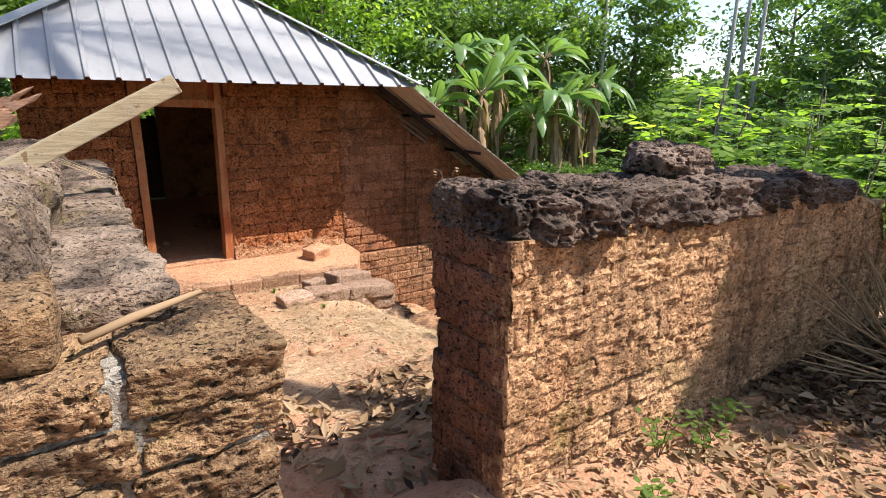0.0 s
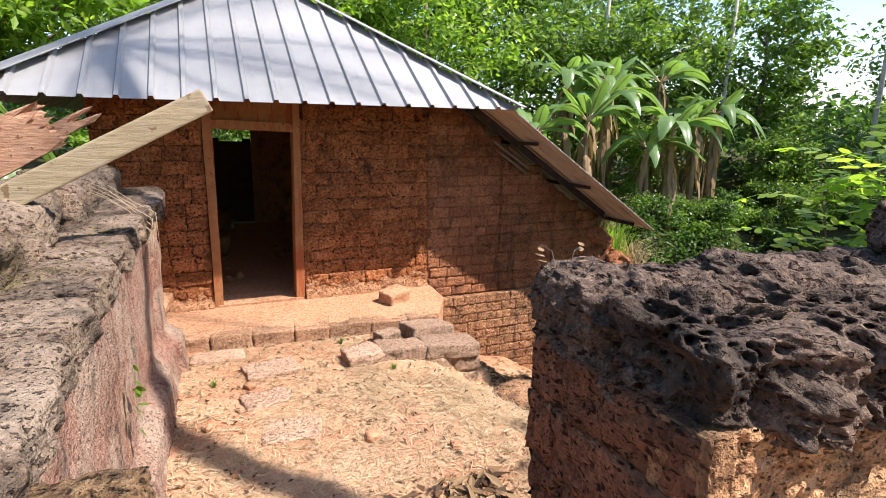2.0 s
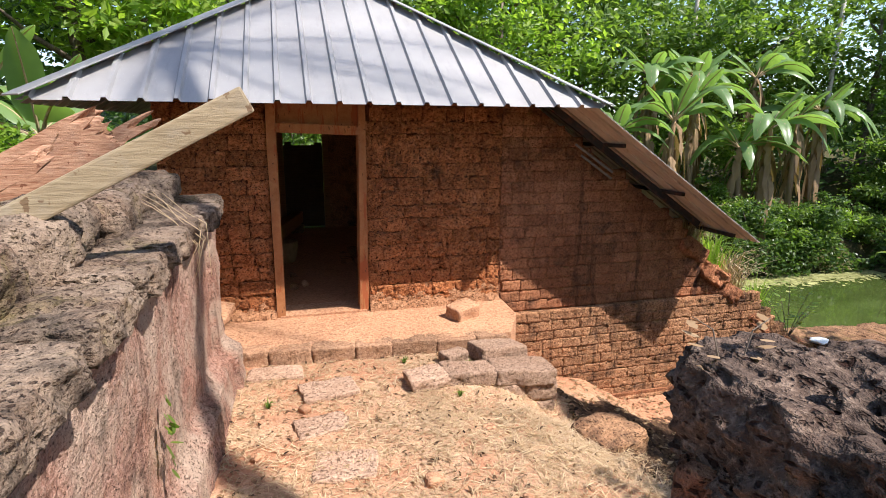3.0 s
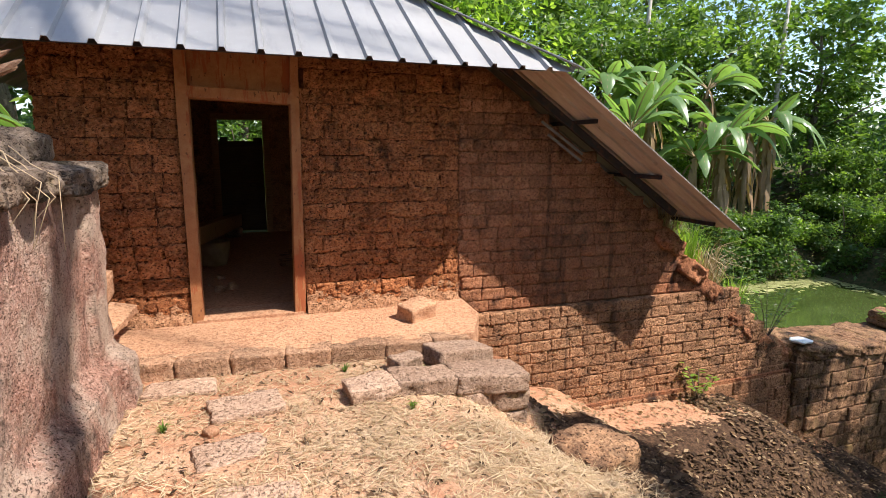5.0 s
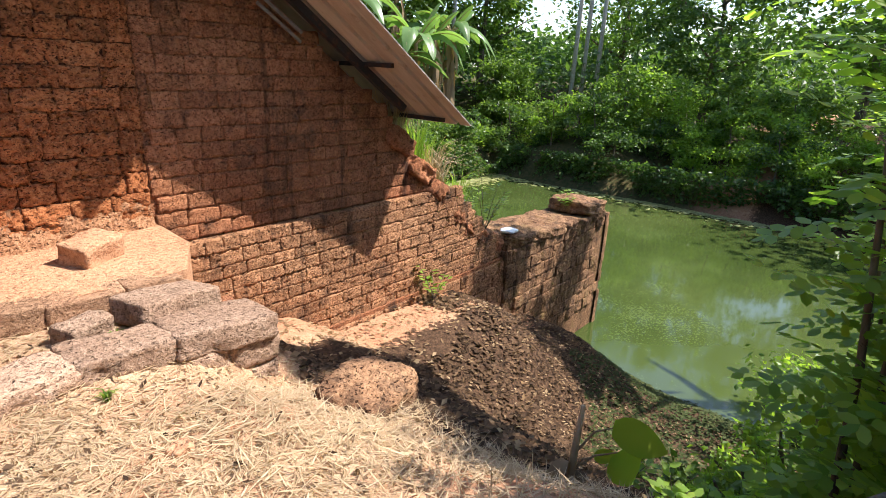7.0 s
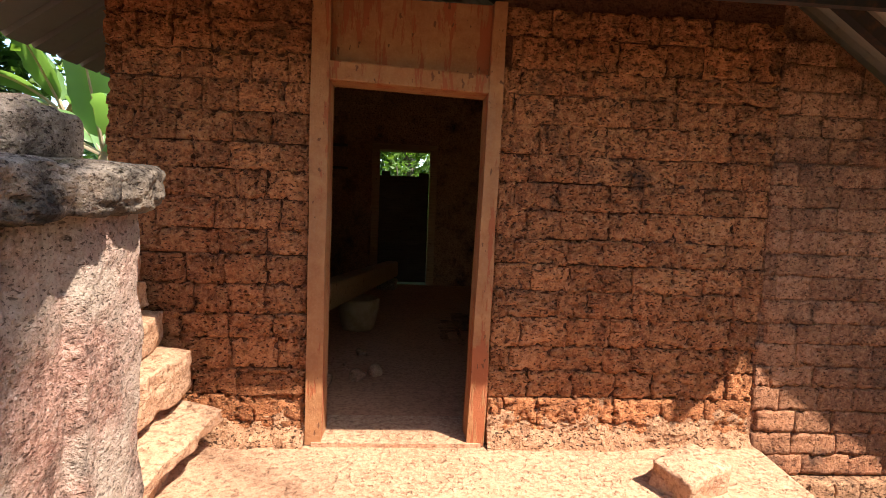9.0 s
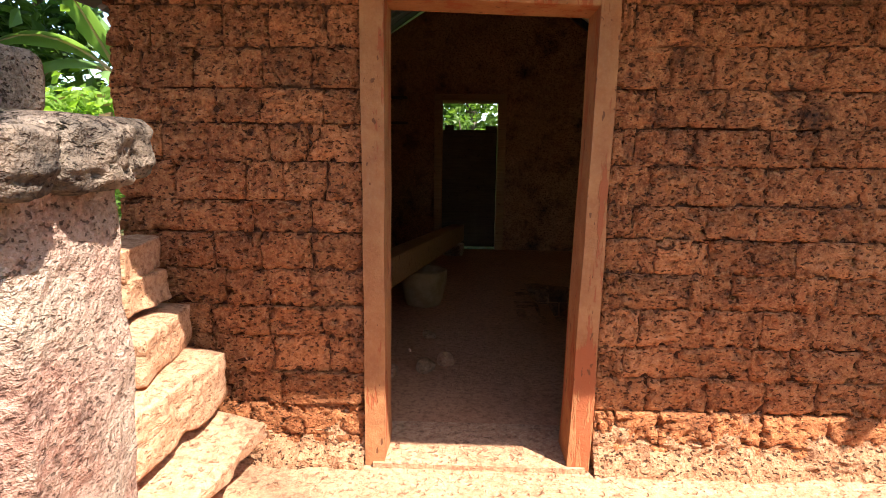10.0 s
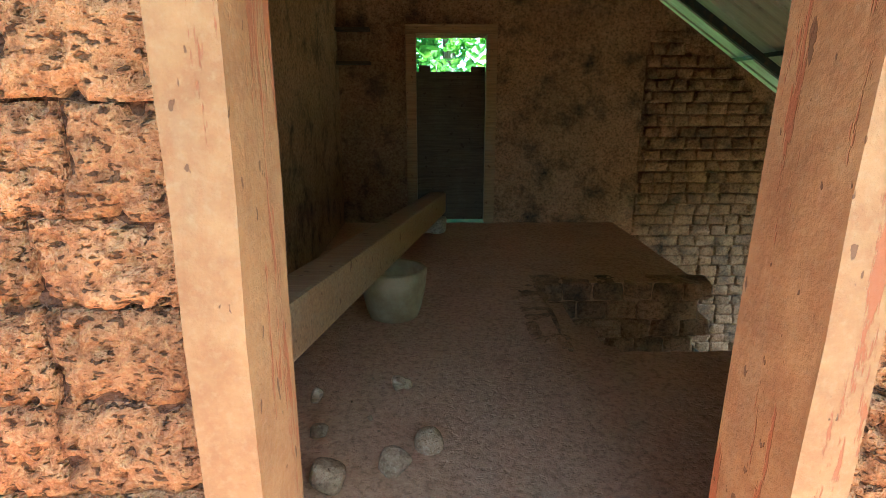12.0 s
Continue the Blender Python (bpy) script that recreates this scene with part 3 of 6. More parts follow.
jamb(0.264, 0.357, -0.835, 1.74, 0.0, 0.003)
jamb(1.218, 1.324, -0.835, 1.74, 0.019, 0.006)
bm = bmesh.new()
box(bm, 0.355, 1.262, DEPTH[0] + 0.01, DEPTH[1], 1.23, 1.335, 0.008)
for v in bm.verts:
    v.co.z += 0.04 - 0.036 * (v.co.x - 0.36)
part("lintel", bm, M["door_wood"], door_frame)
bm = bmesh.new()
box(bm, 0.355, 1.262, DEPTH[0] + 0.07, DEPTH[1] - 0.04, 1.345, 1.74)
part("overpanel", bm, M["door_wood"], door_frame, "smooth red-brown board above the lintel")

# ---- roof ----
XL, XR, EAVE_Y, EAVE_Z, TOP_X, TOP_Z, PITCH = -1.65, 3.82, 7.27, 1.54, 1.085, 3.37, 0.672
hip_roof = thing("hip_roof", "hipped roof of blue-grey ribbed metal sheet", "roof", kind="structure")


def ribbed(u0, u1, rib, at, reach, mat, name, parent, start=0.0, lift=0.0, low=lambda u: 0.0, thick=0.004):
    """One sheet with upstanding ribs. at(u, s, h): place at u along the eave, s up the slope, h above it. reach(u): how far up it goes."""
    us, hs = [], []
    u = u0
    k = math.ceil((u0 - start) / rib)
    marks = [start + rib * i for i in range(k - 1, k + 1 + int((u1 - u0) / rib) + 1)]
    prof = {u0: 0.0, u1: 0.0}
    for m_ in marks:
        for du, h in ((-0.032, 0.0), (-0.018, 0.034), (0.018, 0.034), (0.032, 0.0)):
            if u0 < m_ + du < u1:
                prof[m_ + du] = h
    keys = sorted(prof)
    bm = bmesh.new()
    rows = []
    for u in keys:
        top, bot = max(reach(u), low(u)), low(u)
        col = [bm.verts.new(at(u, bot + (top - bot) * f, prof[u] + lift)) for f in (0.0, 0.5, 1.0)]
        col += [bm.verts.new(at(u, bot + (top - bot) * f, prof[u] + lift - thick)) for f in (0.0, 0.5, 1.0)]
        rows.append(col)
    for a, b in zip(rows, rows[1:]):
        for i in (0, 1):
            bm.faces.new((a[i], b[i], b[i + 1], a[i + 1]))
            bm.faces.new((a[i + 3], a[i + 4], b[i + 4], b[i + 3]))
        bm.faces.new((a[0], a[3], b[3], b[0]))
    for a in (rows[0], rows[-1]):
        bm.faces.new((a[0], a[1], a[4], a[3]))
        bm.faces.new((a[1], a[2], a[5], a[4]))
    bmesh.ops.remove_doubles(bm, verts=bm.verts, dist=0.0005)
    return part(name, bm, mat, parent)


RISE = math.hypot(1, PITCH)


def front_at(u, s, h):
    return Vector((u, EAVE_Y + s / RISE, EAVE_Z + s * PITCH / RISE)) + Vector((0, -PITCH, 1)) / RISE * h


def right_at(u, s, h):
    return Vector((TOP_X + s, u, TOP_Z - s * PITCH)) + Vector((PITCH, 0, 1)) / RISE * h


def left_at(u, s, h):
    return Vector((TOP_X - s, u, TOP_Z - s * PITCH)) + Vector((-PITCH, 0, 1)) / RISE * h


half = XR - TOP_X
for i in range(5):
    a, b = XL + (XR - XL) * i / 5, XL + (XR - XL) * (i + 1) / 5
    cut = [a, b] if not a < TOP_X < b else [a, TOP_X, b]
    for c, d in zip(cut, cut[1:]):
        ribbed(c, d, 0.281, front_at, lambda u: RISE * min(u - XL, XR - u), M["roof"], "roof_sheet", hip_roof, start=0.128)
HIP_Y = EAVE_Y + half
RIGHT_LOW = 5.15
for a, b in ((7.42, 9.0), (9.0, 10.6), (10.6, 12.4), (12.4, 15.1)):
    for mat, lift, nm in ((M["roof"], 0.0, "roof_sheet"), (M["underside"], -0.008, "roof_lining")):
        ribbed(a, b, 0.272, right_at, lambda u: RIGHT_LOW, mat, nm, hip_roof, start=7.6, lift=lift, low=lambda u: max(0.0, HIP_Y - u) if u < HIP_Y else max(0.0, u - 12.4) * 0.0)
    ribbed(a, b, 0.272, left_at, lambda u: half + 0.02, M["roof"], "roof_sheet", hip_roof, start=7.6, low=lambda u: max(0.0, HIP_Y - u))


def cap(a, b):
    bm = bar(Vector(a) + Vector((0, 0, 0.045)), Vector(b) + Vector((0, 0, 0.048)), 0.28, 0.014, 0.005)
    part("ridge_cap", bm, M["roof"], hip_roof)


cap((XR + 0.02, EAVE_Y - 0.02, EAVE_Z - 0.01), (TOP_X, HIP_Y, TOP_Z))
cap((XL - 0.02, EAVE_Y - 0.02, EAVE_Z - 0.01), (TOP_X, HIP_Y, TOP_Z))
cap((TOP_X, HIP_Y, TOP_Z), (TOP_X, 15.1, TOP_Z))
# steel under the roof
for x in (4.35, 5.25, 6.1):
    z = TOP_Z - (x - TOP_X) * PITCH - 0.055
    part("purlin", bar((x, 7.72, z), (x, 15.0, z), 0.045, 0.045), M["steel"], hip_roof, "rusty steel purlin")
for y in (8.12, 11.3, 14.0):
    x0 = TOP_X + max(0.05, HIP_Y - y + 0.15)
    part("rafter", bar((x0, y, TOP_Z - 0.12 - (x0 - TOP_X) * PITCH), (5.85, y, TOP_Z - 0.12 - (5.85 - TOP_X) * PITCH), 0.06, 0.08), M["steel"], hip_roof, "black steel rafter")
part("purlin", bar((XL + 0.2, 7.5, EAVE_Z + 0.05), (XR - 0.25, 7.5, EAVE_Z + 0.05), 0.045, 0.045), M["steel"], hip_roof)
part("purlin", bar((XL + 1.0, 8.4, EAVE_Z + 0.68), (XR - 1.0, 8.4, EAVE_Z + 0.68), 0.045, 0.045), M["steel"], hip_roof)

for a, b in (((3.95, 8.17, 1.13), (4.5, 8.17, 0.77)), ((4.05, 8.19, 0.99), (4.5, 8.19, 0.69))):
    part("batten", bar(a, b, 0.018, 0.028, 0.003), M["clay_grey"], hip_roof, "weathered grey batten under the roof edge")

# ---- enclosure walls ----
wall_gate_right = thing("wall_gate_right", "eroded sunlit laterite yard wall with black crusted top", "wall", kind="structure")
bm = prism([(1.085, -1.2), (5.2, -1.2), (5.15, 0.2), (4.7, 0.62), (3.9, 0.72), (1.09, 0.78)], 1.975, 2.5)
part("core", bm, M["pale_block"], wall_gate_right)
wall_gate_left = thing("wall_gate_left", "rough laterite yard wall beside the gap", "wall", kind="structure")
bm = prism([(-3.0, -1.0), (0.06, -1.0), (0.06, 0.565), (-0.5, 0.565), (-3.0, 0.565)], 1.985, 2.56)
part("core", bm, M["lime"], wall_gate_left, "pale lime mortar in the joints")
wall_yard = thing("wall_yard", "long low yard wall with pinkish worn plaster", "wall", kind="structure")
gridv, gridf = [], []
NU, NV = 130, 44
for j in range(NV + 1):
    for i in range(NU + 1):
        y, z = 2.5 + (7.22 - 2.5) * i / NU, -1.25 + (0.56 + 1.25) * j / NV
        p = Vector((0, y, z))
        x = -0.25 + 0.03 * noise.noise(p * 1.6) + 0.018 * noise.noise(p * 6) + 0.008 * noise.noise(p * 19)
        x += 0.13 * ease(-0.60, -0.74, z) + 0.03 * ease(-0.74, -1.1, z)
        if y > 6.85:
            x += 0.05
        gridv.append((x, y, z))
for j in range(NV):
    for i in range(NU):
        a = j * (NU + 1) + i
        gridf.append((a, a + 1, a + NU + 2, a + NU + 1))
m0 = len(gridv)
for x, y in ((-0.85, 2.5), (-0.85, 7.22)):
    for z in (-1.25, 0.56):
        gridv.append((x, y, z))
top = [NV * (NU + 1) + i for i in range(NU + 1)]
gridf.append(tuple(top + [m0 + 3, m0 + 1]))
gridf.append(tuple([j * (NU + 1) + NU for j in range(NV + 1)] + [m0 + 3, m0 + 2]))
gridf.append(tuple([j * (NU + 1) for j in range(NV + 1)][::-1] + [m0, m0 + 1]))
gridf.append((m0, m0 + 1, m0 + 3, m0 + 2))
piece("plaster", gridv, gridf, M["plaster"], wall_yard)


# ---- masonry ----
def place_stone(name, mat, size, at, seed, parent=None, turn=(0, 0, 0), cuts=12, relief=0.016, pits=0.012, wear=0.2, square=6.0, label="", category="", group="", crag=0.0):
    bm = rough_stone(size, seed, cuts, wear, relief, pits, square, crag)
    ob = part(name, bm, mat, parent, smooth=True)
    ob.matrix_basis = pose(*at, *turn)
    return tagged(ob, label, category, group)


def eroded_blocks(name, mat, count, w, d, h, seed, nx=12, nz=8, relief=0.010, pit=0.012, joint=0.022, chip=0.0):
    """Blocks with a pitted front, shared by the courses near the door."""
    rnd = random.Random(seed)
    out = []
    for i in range(count):
        off = Vector((rnd.uniform(0, 50), rnd.uniform(0, 50), rnd.uniform(0, 50)))
        chips = [(rnd.choice((-1, 1)), rnd.uniform(-1, 1), rnd.uniform(0.03, 0.075) * chip) for c_ in range(2)] + [(rnd.uniform(-1, 1), rnd.choice((-1, 1)), rnd.uniform(0.03, 0.07) * chip) for c_ in range(3)] if chip else []
        verts, faces = [], []
        for j in range(nz + 1):
            for k in range(nx + 1):
                u, v = 2 * k / nx - 1, 2 * j / nz - 1
                edge = max(abs(u) ** 14, abs(v) ** 10)
                p = Vector((u * w / 2, 0, v * h / 2))
                y = joint * edge + relief * noise.noise((p + off) * 9) + 0.5 * relief * noise.noise((p + off) * 30)
                y += pit * 3 * max(0.0, noise.noise((p + off) * 34 + Vector((9, 0, 0))) - 0.22)
                for cu, cv, cr in chips:
                    y += 0.05 * max(0.0, 1 - math.hypot((u - cu) * w, (v - cv) * h) / cr)
                x = p.x * (1 - 0.006 * edge) + 0.007 * noise.noise((p + off) * 11)
                z = p.z + 0.007 * noise.noise((p + off) * 12 + Vector((0, 5, 0)))
                verts.append((x, y, z))
        for j in range(nz):
            for k in range(nx):
                a = j * (nx + 1) + k
                faces.append((a, a + 1, a + nx + 2, a + nx + 1))
        rim = [k for k in range(nx + 1)] + [(j + 1) * (nx + 1) - 1 for j in range(1, nz + 1)]
        rim += [nz * (nx + 1) + k for k in range(nx - 1, -1, -1)] + [j * (nx + 1) for j in range(nz - 1, 0, -1)]
        b0 = len(verts)
        for r in rim:
            verts.append((verts[r][0], d, verts[r][2]))
        for q in range(len(rim)):
            n2 = (q + 1) % len(rim)
            faces.append((rim[q], b0 + q, b0 + n2, rim[n2]))
        out.append(mesh_of(name, verts, faces, mat, True))
    return out


# yard wall coping: a row of flat edge slabs and a row of rounded stones behind
rnd = random.Random(5)
y = 2.35
i = 0
while y < 7.2:
    L = min(rnd.uniform(0.5, 0.72), 7.34 - y)
    if L < 0.2:
        break
    place_stone("coping_slab", M["coping"], (0.44, L - 0.02, 0.15), (-0.34 + rnd.uniform(-0.03, 0.03), y + L / 2, 0.63), 20 + i, wall_yard, (rnd.uniform(-2, 2), rnd.uniform(-3, 3), rnd.uniform(-4, 4)), 24, 0.026, 0.045, 0.2, 8.0, crag=0.018)
    y += L
    i += 1
y = 2.3
while y < 7.0:
    L = rnd.uniform(0.42, 0.62)
    place_stone("coping_stone", M["coping"], (0.62, L, 0.36), (-0.80 + rnd.uniform(-0.04, 0.04), y + L / 2, 0.77 + 0.06 * ease(5, 2.3, y)), 60 + i, wall_yard, (rnd.uniform(-4, 4), rnd.uniform(-5, 5), rnd.uniform(-6, 6)), 22, 0.03, 0.045, 0.25, 3.4, crag=0.02)
    y += L * 0.97
    i += 1
place_stone("coping_slab", M["coping"], (0.62, 0.34, 0.15), (-0.45, 7.18, 0.655), 99, wall_yard, (0, 0, 3), 16, 0.018, 0.012)
place_stone("coping_stone", M["coping"], (0.5, 0.4, 0.2), (-0.72, 7.2, 0.82), 98, wall_yard, (0, 0, 3), 14, 0.02, 0.012)

# left side of the gap: big rough blocks
rnd = random.Random(11)
row_z = [-0.75, -0.55, -0.33, -0.12, 0.07, 0.26, 0.43, 0.60]
for r in range(7):
    h = row_z[r + 1] - row_z[r]
    x = 0.11 + rnd.uniform(-0.03, 0.02)
    while x > -2.1:
        w = rnd.uniform(0.30, 0.50)
        hh = h
        place_stone("stone", M["jamb_block"], (w - 0.015, 0.66, hh - 0.012), (x - w / 2, 2.27 + rnd.uniform(-0.02, 0.02), row_z[r] + h / 2), 120 + i, wall_gate_left, (rnd.uniform(-1, 1), rnd.uniform(-1.5, 1.5), rnd.uniform(-2, 2)), 30 if x > -0.8 and r > 2 else 14, 0.020, 0.06, 0.14, 14.0, crag=0.012)
        x -= w
        i += 1
for x, z in ((-0.66, 0.70), (-1.05, 0.71), (-1.5, 0.72)):
    place_stone("stone", M["jamb_block"], (0.38, 0.5, 0.22), (x, 2.3, z), 200 + i, wall_gate_left, (0, 0, rnd.uniform(-5, 5)), 13, 0.018, 0.014)
    i += 1

v, f = tube([(-0.42, 2.16, 0.645), (-0.28, 2.24, 0.66), (-0.12, 2.36, 0.655), (-0.04, 2.40, 0.66)], [0.014, 0.016, 0.013, 0.009], 7)
tagged(piece("dry_stick", v, f, M["dry_leaf"], smooth=True), "dry brown stick lying on the wall stub", "stick")

# right side of the gap
def gate_top(u):
    return along(u, [(1.0, 0.80), (3.9, 0.74), (4.3, 0.68), (4.7, 0.55), (5.0, 0.2), (5.25, -0.1)])


gate_blocks = eroded_blocks("brick", M["pale_block"], 10, 0.32, 0.14, 0.165, 3, 16, 9, 0.018, 0.02, 0.001)
lay(wall_gate_right, gate_blocks, 0.32, 0.165, 1.06, 5.2, -0.86, 0.79, 4, lambda u, z: pose(u, 1.95, z), lambda a, b, c, d: (c + d) / 2 < gate_top((a + b) / 2) + 0.03, gap=0.0015, wild=0.005, vary=0.4)
# the end face takes the darkened laterite that stands for its shade
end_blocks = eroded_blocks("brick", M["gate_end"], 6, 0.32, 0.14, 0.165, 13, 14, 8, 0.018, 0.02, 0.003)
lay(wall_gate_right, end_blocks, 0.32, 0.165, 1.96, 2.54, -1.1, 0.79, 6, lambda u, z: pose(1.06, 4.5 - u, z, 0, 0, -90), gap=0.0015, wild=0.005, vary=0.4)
def eroded_skin(x0, x1, z0, z1, face, mat, parent, seed):
    """A weather-eaten face in which the block edges are half lost."""
    nu, nv = int((x1 - x0) / 0.014), int((z1 - z0) / 0.014)
    verts, faces = [], []
    for j in range(nv + 1):
        for k in range(nu + 1):
            q = Vector((x0 + (x1 - x0) * k / nu, seed, z0 + (z1 - z0) * j / nv))
            s = Vector((q.x, seed, q.z * 1.8))
            row = (q.z + 0.012 * noise.noise(q * 5) + 1.2) / 0.163
            bed = abs(row - round(row)) * 0.163
            col = (q.x + 0.02 * noise.noise(q * 4 + Vector((5, 0, 0)))) / 0.3 + 0.37 * math.floor(row) * 1.618
            head = abs(col - round(col)) * 0.3
            worn = 0.5 + 0.5 * noise.noise(q * 2.3 + Vector((0, 3, 0)))
            y = face - 0.006 + 0.014 * noise.noise(s * 3.2) + 0.014 * noise.noise(s * 9) + 0.014 * noise.noise(s * 22) + 0.009 * noise.noise(s * 48)
            y += (0.05 * max(0.0, 1 - bed / 0.022) + 0.04 * max(0.0, 1 - head / 0.02)) * worn
            y += 0.07 * max(0.0, 0.26 - noise.voronoi(s * 9)[0][0])
            verts.append((q.x, y, min(q.z, gate_top(q.x) + 0.03)))
    for j in range(nv):
        for k in range(nu):
            a = j * (nu + 1) + k
            faces.append((a, a + 1, a + nu + 2, a + nu + 1))
    piece("worn_face", verts, faces, mat, parent)


eroded_skin(1.07, 5.1, -0.75, 0.79, 1.95, M["pale_block"], wall_gate_right, 4.0)
tops = [(1.28, 0.40, 0.21), (1.66, 0.5, 0.22), (2.15, 0.52, 0.20), (2.65, 0.5, 0.22), (3.12, 0.46, 0.2), (3.55, 0.45, 0.2), (4.0, 0.5, 0.15)]
for x, w, h in tops:
    place_stone("crust_stone", M["crust"], (w + 0.02, 0.66, h), (x, 2.23 + rnd.uniform(-0.02, 0.02), gate_top(x) + h / 2 - 0.045), 300 + i, wall_gate_right, (rnd.uniform(-2, 2), rnd.uniform(-3, 3), rnd.uniform(-4, 4)), 56 if x < 2 else 30, 0.03, 0.085, 0.22, 6.0, crag=0.05)
    i += 1
place_stone("crust_stone", M["crust"], (0.5, 0.4, 0.17), (4.45, 2.25, 0.66), 333, wall_gate_right, (0, 8, 4), 18, 0.03, 0.06)
place_stone("loose_laterite_block", M["crust"], (0.52, 0.38, 0.17), (2.53, 2.3, 1.02), 350, None, (2, -2, 8), 32, 0.03, 0.06, 0.25, 3.5, crag=0.03, label="dark pitted laterite block lying on the yard wall", category="stone")

# loose stones in the yard
def loose(size, x, y, seed, turn=(0, 0, 0), mat="step_stone", z=None, sink=0.05, label="grey-brown laterite block lying in straw", cuts=14, square=9.0, crag=0.008):
    z = ground_height(x, y) if z is None else z
    return place_stone("laterite_block", M[mat], size, (x, y, z + size[2] / 2 - sink), seed, None, turn, cuts, 0.016, 0.012, 0.16, square, label, "stone", "loose stones in the yard", crag)


loose((0.38, 0.30, 0.15), 1.60, 6.48, 401, (0, 0, 6))
loose((0.50, 0.32, 0.16), 2.02, 6.50, 402, (0, 2, -2))
loose((0.62, 0.46, 0.16), 2.56, 6.50, 403, (-6, 3, -6), label="large grey laterite slab tilted on the stone row", z=-1.03)
loose((0.55, 0.36, 0.16), 2.48, 6.93, 404, (-4, 6, 12), label="cracked dark laterite slab beside the ledge", z=-0.98)
loose((0.25, 0.20, 0.17), 1.98, 6.86, 405, (0, 0, 18))
loose((0.52, 0.34, 0.12), 0.72, 6.58, 406, (0, 0, 8), label="flat laterite stepping stone sunk in the straw", sink=0.06)
loose((0.44, 0.34, 0.10), 0.75, 5.35, 407, (0, 0, -8), label="flat laterite stepping stone sunk in the straw", sink=0.07)
loose((0.40, 0.30, 0.10), 0.62, 5.95, 408, (0, 0, 12), label="flat laterite stepping stone sunk in the straw", sink=0.07)
loose((0.50, 0.26, 0.10), 0.25, 7.05, 409, (0, 0, -4), label="flat laterite stepping stone sunk in the straw", sink=0.06)
loose((0.33, 0.25, 0.19), 2.36, 7.76, 410, (6, -5, 25), "ledge", -0.868, 0.02, "sunlit reddish laterite block on the ledge")
loose((0.66, 0.5, 0.30), 3.1, 5.75, 411, (4, 3, 20), "pier", None, 0.19, "grey-brown half-buried boulder in straw and litter", 26, 3.2, 0.022)
for k, (x, y, s) in enumerate(((1.3, 5.0, 0.12), (0.15, 5.6, 0.10), (1.8, 4.6, 0.09), (0.5, 6.25, 0.10), (0.3, 4.9, 0.08), (1.9, 5.6, 0.1))):
    loose((s, s * 0.8, s * 0.6), x, y, 420 + k, (0, 0, 40 * k), "ledge", None, 0.02, "small red laterite lump lying in straw", 6, 3.0)
# retaining stones under the slab row
retaining = thing("wall_retaining", "low rubble retaining wall under the stone row", "wall", kind="structure")
for k, (x, z, w) in enumerate(((2.72, -1.14, 0.34), (2.40, -1.13, 0.30), (2.66, -1.34, 0.42), (2.32, -1.32, 0.26), (2.74, -1.54, 0.38), (2.42, -1.52, 0.3), (2.7, -1.74, 0.4))):
    place_stone("stone", M["step_stone"], (w, 0.4, 0.205), (x, 6.48, z), 440 + k, retaining, (0, 0, 2 * k - 6), 11)
for k, (y, z) in enumerate(((6.9, -1.2), (7.3, -1.25), (7.7, -1.3), (6.9, -1.45), (7.3, -1.5), (7.7, -1.55), (6.9, -1.7), (7.3, -1.75), (7.8, -1.8))):
    place_stone("stone", M["wall_smooth"], (0.4, 0.42, 0.26), (2.78, y, z), 450 + k, retaining, (0, 0, 0), 10)

# kerb of the door ledge
x = -0.55
k = 0
rnd = random.Random(21)
while x < 2.5:
    w = rnd.uniform(0.34, 0.5)
    place_stone("kerb_block", M["kerb"], (w + 0.004, 0.2, 0.17), (x + w / 2, 7.43 - 0.085 * (x + 0.5) + rnd.uniform(-0.012, 0.012), -0.948), 460 + k, door_ledge, (rnd.uniform(-2, 2), rnd.uniform(-1, 1), -5), 12, 0.012, 0.01, 0.2, 16.0)
    x += w
    k += 1

# broken slabs beside the door
def slab(size, at, turn, seed, label, mat="ledge"):
    return place_stone("broken_slab", M[mat], size, at, seed, None, turn, 22, 0.014, 0.012, 0.10, 16.0, label, "stone", "slabs piled beside the door", 0.010)


slab((0.50, 0.80, 0.28), (-0.62, 7.80, -0.76), (0, 2, 4), 501, "sunlit earthen block under the slab pile")
slab((0.72, 0.74, 0.075), (-0.58, 7.80, -0.585), (5, 10, -8), 502, "broad flat sunlit stone slab on rubble")
slab((0.50, 0.60, 0.24), (-0.63, 7.86, -0.36), (2, 4, -7), 503, "rough pinkish laterite block on the slab pile")
slab((0.42, 0.5, 0.19), (-0.70, 7.92, -0.13), (0, 4, 8), 504, "rough orange laterite block on the slab pile")
slab((0.36, 0.40, 0.14), (-0.77, 7.96, 0.05), (0, -3, -6), 505, "rough orange laterite block on the slab pile")
slab((0.34, 0.36, 0.13), (-0.78, 7.98, 0.20), (0, 3, 9), 506, "small red laterite block on top of the pile")

# ---- house blocks ----
front_blocks = eroded_blocks("brick", M["wall_block"], 24, 0.245, 0.12, 0.162, 8, 20, 13, 0.014, 0.020, 0.004, 0.85)
for a, b, s in ((-0.85, 0.258, 9), (1.336, 3.0, 10)):
    lay(wall_front, front_blocks, 0.245, 0.162, a, b, -0.87, 1.73, s, lambda u, z: pose(u, FRONT, z), gap=0.002, wild=0.008, vary=0.30)
lay(wall_front, front_blocks, 0.245, 0.162, FRONT + 0.12, FRONT + 0.5, -0.87, 1.73, 19, lambda u, z: pose(-0.85, 2 * FRONT + 0.62 - u, z, 0, 0, -90), gap=0.006)


